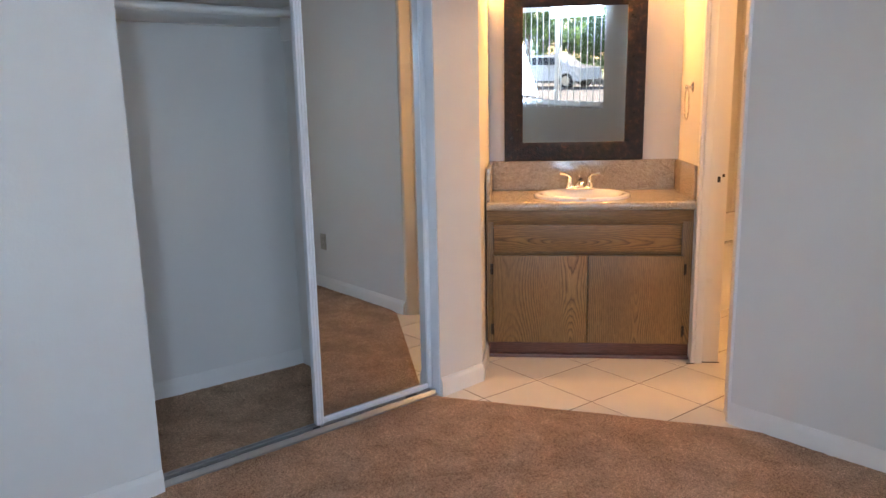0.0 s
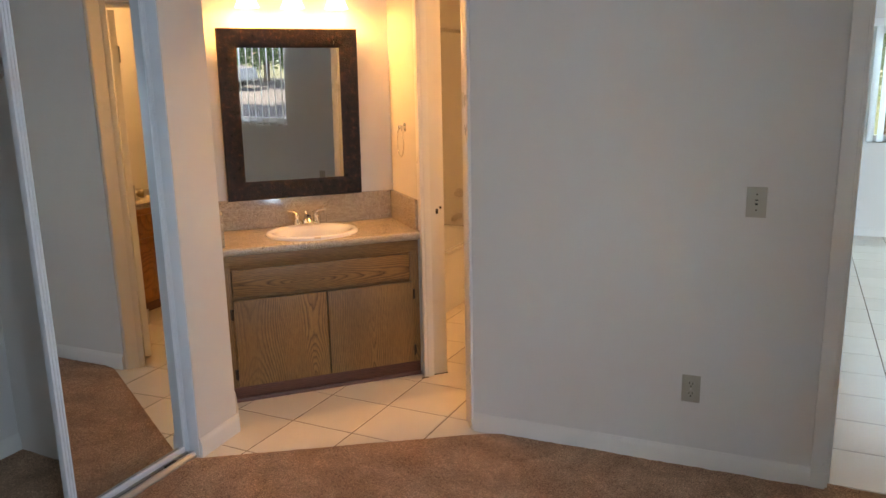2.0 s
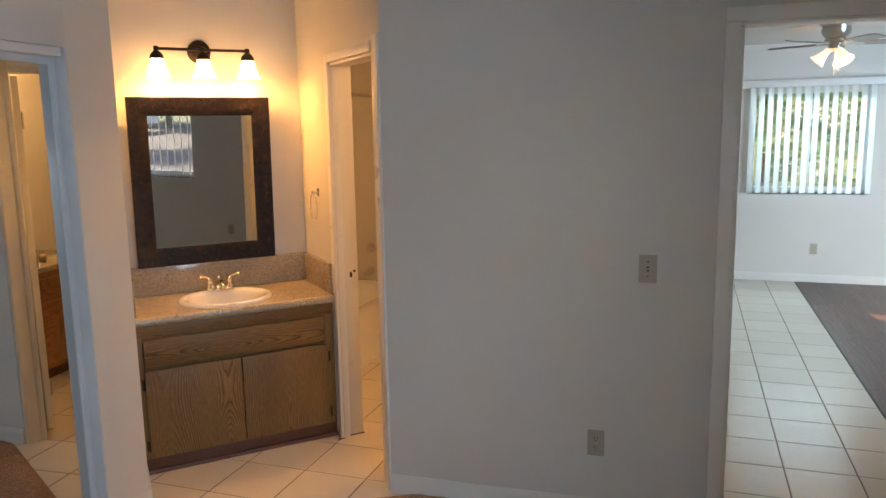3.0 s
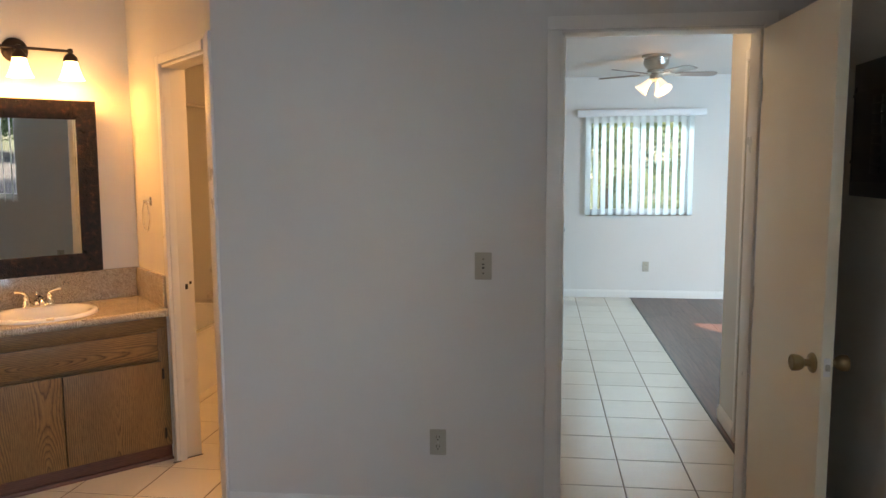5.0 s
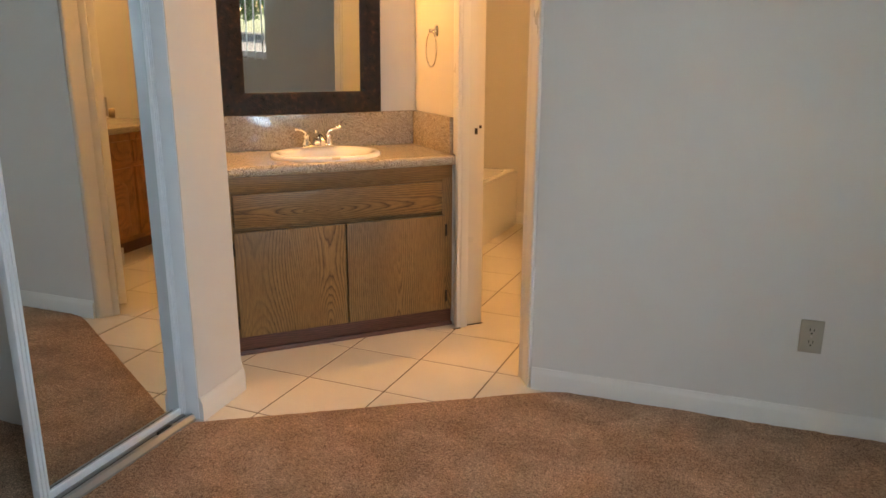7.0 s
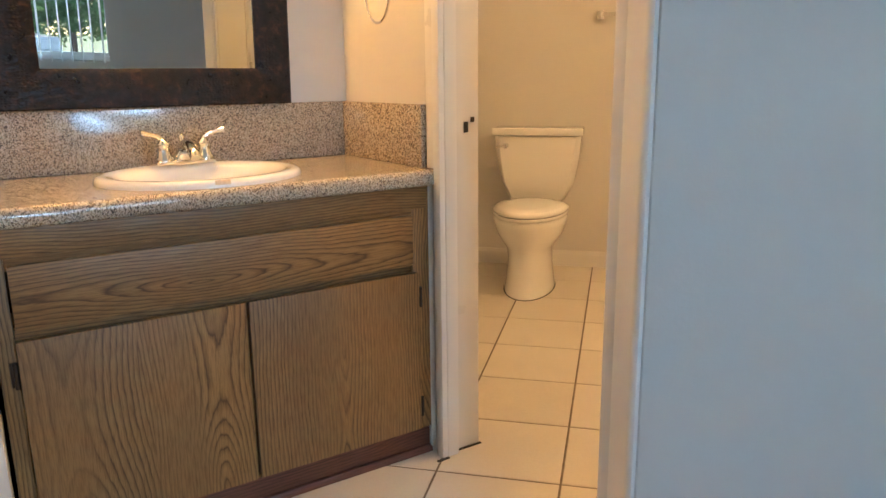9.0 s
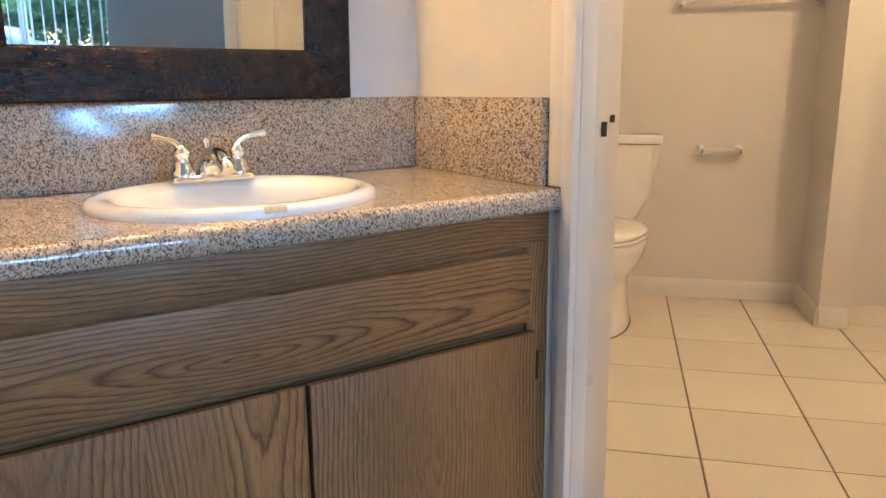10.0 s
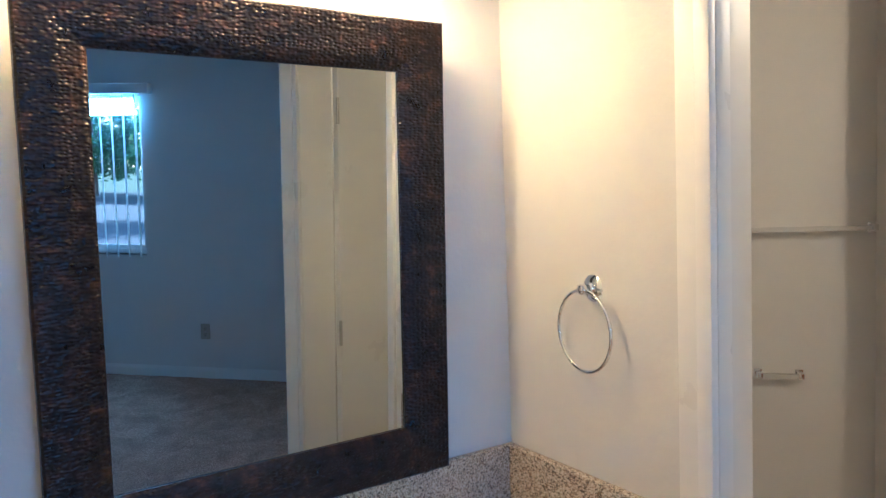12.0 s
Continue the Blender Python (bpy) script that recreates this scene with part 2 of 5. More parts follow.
def make_hammered():
    m = material("hammered_bronze_frame", (0.06, 0.035, 0.025), 0.34, 0.2, spec=0.35)
    n, l, b = nodes(m)
    v = coords(m)
    k = n.new("ShaderNodeTexVoronoi")
    k.feature = "SMOOTH_F1"
    k.inputs["Scale"].default_value = 150
    k.inputs["Randomness"].default_value = 0.62
    mp = n.new("ShaderNodeMapping")
    mp.inputs["Scale"].default_value = (0.75, 1, 1.25)
    l.new(v, mp.inputs[0])
    l.new(mp.outputs[0], k.inputs["Vector"])
    p = noise_tex(m, v, 34, 3, 0.55, 0.2)
    c = ramp(m, p, [(0.42, (0.007, 0.005, 0.006)), (0.58, (0.018, 0.010, 0.008)), (0.74, (0.070, 0.029, 0.014))])
    l.new(c, b.inputs["Base Color"])
    l.new(ramp(m, p, [(0.3, (0.26,) * 3), (0.7, (0.45,) * 3)]), b.inputs["Roughness"])
    bump(m, k.outputs["Distance"], 0.9, 0.0045)
    return m


HAMMERED = make_hammered()


def make_wood_floor():
    m = material("dark_laminate", (0.1, 0.05, 0.035), 0.34, spec=0.3)
    n, l, b = nodes(m)
    info = n.new("ShaderNodeObjectInfo")
    v = coords(m, (26, 1.6, 1))
    g = noise_tex(m, v, 2.0, 5, 0.6, 0.6)
    c = ramp(m, g, [(0.3, (0.075, 0.034, 0.026)), (0.7, (0.17, 0.085, 0.062))])
    c = mix(m, 0.9, c, ramp(m, info.outputs["Random"], [(0, (0.8,) * 3), (1, (1.2,) * 3)]), "MULTIPLY")
    l.new(c, b.inputs["Base Color"])
    bump(m, g, 0.1, 0.001)
    return m


LAMINATE = make_wood_floor()


def glass(name):
    m = bpy.data.materials.new(name)
    m.use_nodes = True
    n, l = m.node_tree.nodes, m.node_tree.links
    g, t, x = n.new("ShaderNodeBsdfGlossy"), n.new("ShaderNodeBsdfTransparent"), n.new("ShaderNodeMixShader")
    g.inputs["Roughness"].default_value = 0.02
    x.inputs[0].default_value = 0.05
    l.new(t.outputs[0], x.inputs[1])
    l.new(g.outputs[0], x.inputs[2])
    l.new(x.outputs[0], n["Material Output"].inputs[0])
    return m


GLASS = glass("window_glass")


def thin(name, color, back, fac=0.45, rough=0.6):
    """Paper-like stuff that lets some light through."""
    m = bpy.data.materials.new(name)
    m.use_nodes = True
    n, l = m.node_tree.nodes, m.node_tree.links
    d, t, x = n.new("ShaderNodeBsdfDiffuse"), n.new("ShaderNodeBsdfTranslucent"), n.new("ShaderNodeMixShader")
    tc, nz, rp = n.new("ShaderNodeTexCoord"), n.new("ShaderNodeTexNoise"), n.new("ShaderNodeValToRGB")
    nz.inputs["Scale"].default_value = 2.3
    l.new(tc.outputs["Object"], nz.inputs["Vector"])
    rp.color_ramp.elements[0].position, rp.color_ramp.elements[1].position = 0.3, 0.7
    rp.color_ramp.elements[0].color = (*[c * 0.75 for c in color], 1)
    rp.color_ramp.elements[1].color = (*color, 1)
    l.new(nz.outputs[0], rp.inputs[0])
    l.new(rp.outputs[0], d.inputs[0])
    t.inputs[0].default_value = (*back, 1)
    x.inputs[0].default_value = fac
    l.new(d.outputs[0], x.inputs[1])
    l.new(t.outputs[0], x.inputs[2])
    l.new(x.outputs[0], n["Material Output"].inputs[0])
    return m


VANE = thin("blind_vane", (0.9, 0.91, 0.90), (0.95, 0.97, 0.96), 0.6)
LEAF = thin("leaf", (0.17, 0.23, 0.125), (0.46, 0.57, 0.33), 0.5)
LEAF_MID = thin("leaf_mid", (0.09, 0.18, 0.075), (0.20, 0.38, 0.12), 0.45)
LEAF_DARK = thin("leaf_dark", (0.05, 0.085, 0.028), (0.07, 0.12, 0.03), 0.35)


def glow(name, color, strength):
    m = material(name, (0.9, 0.86, 0.78), 0.4)
    b = m.node_tree.nodes["Principled BSDF"]
    b.inputs["Emission Color"].default_value = (*color, 1)
    b.inputs["Emission Strength"].default_value = strength
    return m


SHADE_ON = glow("lit_frosted_glass", (1.0, 0.62, 0.27), 3.2)
FAN_SHADE = glow("fan_frosted_glass", (1.0, 0.85, 0.65), 0.25)
BARK = paint("bark", (0.16, 0.11, 0.075), 0.9, 0.9, 30)
ASPHALT = paint("asphalt", (0.07, 0.072, 0.075), 0.9, 0.6, 80)
CONCRETE = paint("concrete", (0.26, 0.255, 0.245), 0.85, 0.4, 60)
STUCCO = paint("outside_stucco", (0.5, 0.44, 0.36), 0.9, 0.7, 70)
CARPAINT = material("white_car_paint", (0.7, 0.71, 0.72), 0.2, coat=0.6)
CARGLASS = material("car_glass", (0.02, 0.025, 0.03), 0.05)
LAWN = paint("lawn", (0.07, 0.10, 0.03), 0.95, 0.9, 60)

# ---------------------------------------------------------------- mesh helpers


def box(bm, x0, x1, y0, y1, z0, z1, bevel=0.0, seg=2):
    r = bmesh.ops.create_cube(bm, size=1.0)
    vs = r["verts"]
    for v in vs:
        v.co = Vector(((x0 + x1) / 2 + v.co.x * (x1 - x0), (y0 + y1) / 2 + v.co.y * (y1 - y0), (z0 + z1) / 2 + v.co.z * (z1 - z0)))
    if bevel:
        es = list({e for v in vs for e in v.link_edges})
        bmesh.ops.bevel(bm, geom=es, offset=bevel, segments=seg, affect="EDGES", profile=0.6)
    return bm


def one(*a, **k):
    return box(bmesh.new(), *a, **k)


def cyl(bm, p0, p1, r0, r1=None, seg=20, caps=True):
    p0, p1 = Vector(p0), Vector(p1)
    r1 = r0 if r1 is None else r1
    q = (p1 - p0).to_track_quat("Z", "Y").to_matrix()
    rings = []
    for p, r in ((p0, r0), (p1, r1)):
        rings.append([bm.verts.new(p + q @ Vector((r * math.cos(a), r * math.sin(a), 0))) for a in (2 * math.pi * i / seg for i in range(seg))])
    for i in range(seg):
        bm.faces.new((rings[0][i], rings[0][(i + 1) % seg], rings[1][(i + 1) % seg], rings[1][i]))
    if caps:
        bm.faces.new(rings[0][::-1])
        bm.faces.new(rings[1])
    return bm


def lathe(bm, profile, m=Matrix(), seg=28, sx=1.0, sy=1.0):
    """Turn (r, z) pairs round z; sx, sy make it oval."""
    rings = []
    for r, z in profile:
        if r < 1e-5:
            rings.append([bm.verts.new(m @ Vector((0, 0, z)))])
        else:
            rings.append([bm.verts.new(m @ Vector((r * sx * math.cos(2 * math.pi * i / seg), r * sy * math.sin(2 * math.pi * i / seg), z))) for i in range(seg)])
    for a, b2 in zip(rings, rings[1:]):
        for i in range(seg):
            j = (i + 1) % seg
            if len(a) == 1 and len(b2) == 1:
                continue
            if len(a) == 1:
                bm.faces.new((a[0], b2[j], b2[i]))
            elif len(b2) == 1:
                bm.faces.new((a[i], a[j], b2[0]))
            else:
                bm.faces.new((a[i], a[j], b2[j], b2[i]))
    return bm


def tube(bm, pts, radii, seg=14, caps=True):
    pts = [Vector(p) for p in pts]
    if isinstance(radii, (int, float)):
        radii = [radii] * len(pts)
    rings, ref = [], None
    for i, p in enumerate(pts):
        d = (pts[min(i + 1, len(pts) - 1)] - pts[max(i - 1, 0)]).normalized()
        if ref is None:
            ref = d.orthogonal().normalized()
        ref = (ref - d * ref.dot(d)).normalized()
        o = d.cross(ref)
        rings.append([bm.verts.new(p + radii[i] * (ref * math.cos(a) + o * math.sin(a))) for a in (2 * math.pi * k / seg for k in range(seg))])
    for a, b2 in zip(rings, rings[1:]):
        for i in range(seg):
            bm.faces.new((a[i], a[(i + 1) % seg], b2[(i + 1) % seg], b2[i]))
    if caps:
        bm.faces.new(rings[0][::-1])
        bm.faces.new(rings[-1])
    return bm


def ring(bm, m, R, r, seg=48, sub=12):
    rows = []
    for i in range(seg):
        a = 2 * math.pi * i / seg
        rows.append([bm.verts.new(m @ Vector(((R + r * math.cos(b2)) * math.cos(a), (R + r * math.cos(b2)) * math.sin(a), r * math.sin(b2)))) for b2 in (2 * math.pi * k / sub for k in range(sub))])
    for i in range(seg):
        a, b2 = rows[i], rows[(i + 1) % seg]
        for k in range(sub):
            bm.faces.new((a[k], b2[k], b2[(k + 1) % sub], a[(k + 1) % sub]))
    return bm


def prism(bm, poly, z0, z1):
    """An upright block on a plan polygon that runs counter-clockwise."""
    lo = [bm.verts.new((x, y, z0)) for x, y in poly]
    hi = [bm.verts.new((x, y, z1)) for x, y in poly]
    n = len(poly)
    for i in range(n):
        bm.faces.new((lo[i], lo[(i + 1) % n], hi[(i + 1) % n], hi[i]))
    bmesh.ops.triangulate(bm, faces=[bm.faces.new(lo[::-1]), bm.faces.new(hi)])
    return bm


def sweep(bm, profile, p0, p1, up=Vector((0, 0, 1))):
    """A straight moulding: (out, up) pairs carried from p0 to p1; out is to the left of the way."""
    p0, p1 = Vector(p0), Vector(p1)
    d = (p1 - p0).normalized()
    o = up.cross(d).normalized()
    a = [bm.verts.new(p0 + o * x + up * z) for x, z in profile]
    b2 = [bm.verts.new(p1 + o * x + up * z) for x, z in profile]
    n = len(profile)
    for i in range(n):
        bm.faces.new((a[i], a[(i + 1) % n], b2[(i + 1) % n], b2[i]))
    bm.faces.new(a[::-1])
    bm.faces.new(b2)
    return bm


def finish(bm, name, mat, smooth=None):
    bmesh.ops.recalc_face_normals(bm, faces=bm.faces[:])
    me = bpy.data.meshes.new(name)
    bm.to_mesh(me)
    bm.free()
    me.materials.append(mat)
    if smooth is not None:
        me.shade_smooth()
        me.set_sharp_from_angle(angle=radians(smooth))
    return me


def thing(name, bm, mat, label, category, group="", kind="", m=None, smooth=35):
    ob = new(name, finish(bm, name, mat, smooth))
    if m is not None:
        ob.matrix_world = m
    return tagged(ob, label, category, group, kind)


def base(name, m, label, category, group="", kind=""):
    ob = new(name)
    ob.empty_display_size = 0.05
    ob.matrix_world = m
    return tagged(ob, label, category, group, kind)


def part(name, bm, mat, parent, label="", smooth=35):
    ob = new(name, finish(bm, name, mat, smooth))
    ob.parent = parent
    return tagged(ob, label)


def structure(name, bm, mat, label, category="wall", smooth=35):
    return thing(name, bm, mat, label, category, kind="structure", smooth=smooth)


S2 = math.sqrt(0.5)
SKEW = 1.4      # the vanity stands this much over 45 degrees
SKC, SKS = math.cos(radians(SKEW)), math.sin(radians(SKEW))


def uv(u, n):
    """Plan place from the vanity's own axes: u along its wall, n out of it."""
    x, y = S2 * (u + n) + 1.85, S2 * (u - n) - 3.44
    return (x * SKC - y * SKS - 1.85, x * SKS + y * SKC + 3.44)


VN = -4.275      # the vanity's back wall
MV = Matrix.Translation((*uv(0, VN), 0)) @ Matrix.Rotation(radians(45 + SKEW), 4, "Z")   # x along the wall, -y into the room
H = 2.53

# ---------------------------------------------------------------- walls


def cut_wall(a0, a1, t0, t1, along, holes, z0=-0.03, z1=H):
    """A straight wall along x or y from a0 to a1, between t0 and t1 across, with holes (from, to, bottom, top)."""
    bm = bmesh.new()

    def put(p, q, lo, hi):
        if q - p > 1e-4 and hi - lo > 1e-4:
            if along == "x":
                box(bm, p, q, t0, t1, lo, hi)
            else:
                box(bm, t0, t1, p, q, lo, hi)
    at = a0
    for p, q, lo, hi in sorted(holes):
        put(at, p, z0, z1)
        put(p, q, z0, lo)
        put(p, q, hi, z1)
        at = q
    put(at, a1, z0, z1)
    return bm


G = (-1.322, 2.938)
MN = Matrix.Translation((*G, 0)) @ Matrix.Rotation(radians(2.6), 4, "Z")     # along the switch wall
MC = Matrix.Translation((-2.318, 2.206, 0)) @ Matrix.Rotation(radians(2.5), 4, "Z")     # y along the closet front
structure("wall_north", cut_wall(0.0, 2.52, 0.0, 0.12, "x", [(1.461, 2.254, -0.03, 2.085)]), WALL, "off-white painted wall with light switch and doorway").matrix_world = MN
structure("wall_corner", prism(bmesh.new(), [G, (-1.3275, 3.058), uv(1.246, -3.108), uv(1.138, -3.108)], -0.03, H), WALL, "off-white painted angled wall end beside bathroom door")
structure("wall_east", cut_wall(-1.47, 3.105, 1.18, 1.33, "y", [(-0.50, 0.98, 0.915, 2.07)]), WALL, "off-white bedroom wall with the window")
structure("wall_south", cut_wall(-2.3, 1.18, -1.47, -1.35, "x", []), WALL, "off-white plain bedroom wall")
structure("wall_closet_front", cut_wall(-3.57, 0.0, -0.10, 0.0, "y", [(-1.262, 0.0, -0.03, 2.04)]), WALL, "off-white wall beside and above the closet opening").matrix_world = MC
structure("wall_pillar", prism(bmesh.new(), [(-2.318, 2.207), (-2.345, 2.478), uv(0.097, VN - 0.1), (-3.24, 3.1), (-3.24, 1.92), (-2.44, 1.92), (-2.44, 2.202)], -0.03, H), WALL, "off-white wall pillar between closet and vanity")
structure("wall_closet_back", cut_wall(0.7, 1.92, -3.24, -3.12, "y", []), WALL, "off-white closet back wall")
structure("wall_closet_side", cut_wall(-3.12, -2.36, 0.70, 0.80, "x", []), WALL, "off-white closet side wall")


def vbox(u0, u1, n0, n1, z0, z1):
    return prism(bmesh.new(), [uv(u0, n0), uv(u0, n1), uv(u1, n1), uv(u1, n0)][::-1], z0, z1)


structure("wall_vanity", vbox(0.097, 1.246, VN - 0.11, VN, -0.03, H), WALL, "warm off-white wall behind the vanity mirror")
structure("wall_towel", vbox(1.138, 1.246, VN, -3.745, -0.03, H), WALL, "warm off-white wall with the towel ring")
structure("wall_over_bath_door", vbox(1.138, 1.246, -3.745, -3.10, 2.055, H), WALL, "off-white wall over the bathroom door")
structure("wall_bath_back", cut_wall(-3.13, 0.22, 5.70, 5.82, "x", []), WALL, "cream bathroom back wall")
structure("wall_tub_side", cut_wall(4.05, 5.70, -3.13, -3.01, "y", []), WALL, "cream wall along the bathtub")
structure("wall_tub_end", cut_wall(-3.01, -2.22, 4.05, 4.17, "x", []), WALL, "cream wall at the bathtub end")
structure("wall_bath_link", prism(bmesh.new(), [(-2.22, 4.05), (-2.22, 4.17), (-2.12, 4.10), uv(1.246, -4.15), uv(1.246, VN - 0.11)], -0.03, H), WALL, "cream bathroom wall piece")
structure("wall_bath_stub", cut_wall(5.32, 5.70, -0.905, -0.79, "y", []), WALL, "cream bathroom wall stub")
structure("wall_bath_east", cut_wall(3.105, 5.70, 0.02, 0.135, "y", []), WALL, "off-white wall between bathroom and hallway")
structure("wall_hall_stub", cut_wall(3.105, 4.47, 1.14, 1.26, "y", [(3.22, 4.07, -0.03, 2.08)]), WALL, "off-white hallway wall with a side doorway")
structure("wall_living_south", cut_wall(1.26, 4.75, 4.35, 4.47, "x", [(2.95, 4.4, 0.0, 2.05)]), WALL, "off-white living room wall with the patio door")
structure("wall_living_north", cut_wall(-2.1, 4.75, 8.62, 8.77, "x", [(0.52, 1.70, 0.965, 2.08)]), WALL, "off-white living room wall with a blind-covered window")
structure("wall_living_east", cut_wall(4.47, 8.62, 4.63, 4.75, "y", []), WALL, "off-white living room wall")
structure("wall_living_west", cut_wall(5.82, 8.62, -2.1, -1.98, "y", []), WALL, "off-white kitchen wall")
structure("wall_kitchen_south", cut_wall(-2.1, 0.135, 5.82, 5.9, "x", []), WALL, "off-white kitchen wall")
structure("wall_hall_closet", cut_wall(3.105, 4.35, 1.9, 2.0, "y", []), WALL, "off-white unseen hall closet wall")
structure("ceiling", prism(bmesh.new(), [(-3.3, -1.5), (1.33, -1.5), (1.33, 3.105), (2.0, 3.105), (2.0, 4.35), (4.8, 4.35), (4.8, 8.8), (-3.3, 8.8)], H, H + 0.12), CEIL, "off-white textured ceiling", "ceiling")

# Unseen overhang, added to keep the sun out of the bedroom.
structure("eave", one(1.33, 2.5, -3.0, 3.1, 2.42, 2.52), STUCCO, "unseen stucco overhang added to keep the sun off the bedroom window", "eave")
# Unseen wall, added to stop the sun reaching the hall tiles.
structure("wall_hall_closet_end", cut_wall(1.33, 2.0, 2.98, 3.105, "x", []), WALL, "off-white unseen hall closet wall")

# ---------------------------------------------------------------- floors
CE0, CE1 = Vector((-2.335, 2.188)), Vector((-1.30, 2.893))   # carpet edge at the tiles


def carpet():
    bm = bmesh.new()
    poly = [(-3.12, -1.35), (1.18, -1.35), (1.18, 3.03), (0.93, 3.03), (0.148, 3.03), (-1.31, 3.03), tuple(CE1), tuple(CE0), (-3.12, 2.03)]
    step = 0.025
    xs = np.arange(-3.125, 1.2, step)
    ys = np.arange(-1.36, 3.05, step)
    d = (CE1 - CE0).normalized()
    nrm = Vector((-d.y, d.x))
    grid = {}

    def vert(i, j):
        if (i, j) not in grid:
            x, y = float(xs[i]), float(ys[j])
            p = Vector((x, y))
            s = (p - CE0).dot(nrm)
            if s > 0 and x > -2.4:
                p = p - nrm * s
            edge = min(1.0, max(0.0, -s / 0.03)) if x > -2.4 else 1.0
            z = 0.006 * edge + 0.004 * edge * noise.noise((x * 30, y * 30, 0)) + 0.003 * noise.noise((x * 9, y * 9, 4)) - 0.003 * (1 - edge)
            grid[(i, j)] = bm.verts.new((p.x, p.y, z + 0.004))
        return grid[(i, j)]
    for i in range(len(xs) - 1):
        for j in range(len(ys) - 1):
            c = Vector((float(xs[i]) + step / 2, float(ys[j]) + step / 2))
            if c.x > -2.4 and (c - CE0).dot(nrm) > step:
                continue
            if c.x < -2.36 and (c.y > 2.05 or c.y < 0.78):
                continue
            bm.faces.new((vert(i, j), vert(i + 1, j), vert(i + 1, j + 1), vert(i, j + 1)))
    bmesh.ops.remove_doubles(bm, verts=bm.verts[:], dist=0.001)
    return bm


structure("carpet_floor", carpet(), CARPET, "worn pinkish-brown cut pile carpet", "carpet", smooth=80)
structure("floor_bed", prism(bmesh.new(), [(-3.3, -1.5), (1.33, -1.5), (1.33, 3.11), (2.0, 3.11), (2.0, 4.35), (4.8, 4.35), (4.8, 8.8), (-3.3, 8.8)], -0.12, -0.0020), GROUT, "dark grout bed under the tiles", "floor")

# ---------------------------------------------------------------- trim


BASEP = [(0, 0), (0.013, 0), (0.013, 0.062), (0.010, 0.072), (0.006, 0.080), (0.004, 0.088), (0, 0.088)]


def baseboard(p0, p1):
    return structure("baseboard", sweep(bmesh.new(), BASEP, (*p0, 0.0), (*p1, 0.0)), SKIRTING, "white painted baseboard", "baseboard")


baseboard(tuple((MN @ Vector((1.412, 0, 0)))[:2]), G)
baseboard((-2.345, 2.478), (-2.318, 2.207))
baseboard(uv(0.097, -3.745), (-2.345, 2.478))
baseboard((1.18, 3.05), tuple((MN @ Vector((2.304, 0, 0)))[:2]))
baseboard((1.18, -1.35), (1.18, 3.04))
baseboard((-2.33, -1.35), (1.18, -1.35))
baseboard(tuple((MC @ Vector((0, -1.262, 0)))[:2]), tuple((MC @ Vector((0, -3.55, 0)))[:2]))
baseboard((-3.12, 2.03), (-3.12, 0.80))
baseboard((-2.45, 2.03), (-3.12, 2.03))
baseboard((-0.905, 5.70), (-2.25, 5.70))
baseboard((-0.905, 5.32), (-0.905, 5.70))
baseboard((-0.79, 5.32), (-0.905, 5.32))
baseboard((4.63, 8.62), (-1.98, 8.62))
baseboard((1.14, 4.11), (1.14, 4.47))



def casing(name, x0, x1, y0, y1, z0, z1, label="white painted door casing", m=None, bevel=0.004):
    return thing(name, one(x0, x1, y0, y1, z0, z1, bevel=bevel), TRIM, label, "door casing", kind="structure", m=m)


# bedroom doorway
for kind, x0, x1, y0, y1, z0, z1, text in (
        ("trim_bedroom_door", 1.410, 1.463, -0.015, 0.0, 0, 2.087, "white painted door casing"),
        ("trim_bedroom_door", 2.252, 2.304, -0.015, 0.0, 0, 2.087, "white painted door casing"),
        ("trim_bedroom_door", 1.410, 2.304, -0.015, 0.0, 2.088, 2.140, "white painted door casing"),
        ("jamb_bedroom_door", 1.461, 1.473, 0.001, 0.127, 0, 2.075, "white painted door jamb"),
        ("jamb_bedroom_door", 2.242, 2.254, 0.001, 0.127, 0, 2.075, "white painted door jamb"),
        ("jamb_bedroom_door", 1.461, 2.254, 0.001, 0.127, 2.076, 2.088, "white painted door head jamb"),
        ("stop_bedroom_door", 1.474, 1.484, 0.045, 0.075, 0, 2.075, "white painted door stop")):
    casing(kind, x0, x1, y0, y1, z0, z1, text, MN)
# hallway side doorway
casing("trim_hall_door", 1.126, 1.140, 4.05, 4.10, 0, 2.085)
casing("trim_hall_door", 1.126, 1.140, 3.17, 3.22, 0, 2.085)
casing("trim_hall_door", 1.126, 1.140, 3.17, 4.10, 2.086, 2.14)
casing("jamb_hall_door", 1.141, 1.265, 4.055, 4.070, 0, 2.07, "white painted door jamb")
# bathroom doorway, on the vanity's axes: x = u, y = -(n - VN)


def vcasing(name, u0, u1, n0, n1, z0, z1, label="white painted door casing", bevel=0.003):
    return casing(name, u0, u1, -(n1 - VN), -(n0 - VN), z0, z1, label, MV, bevel)


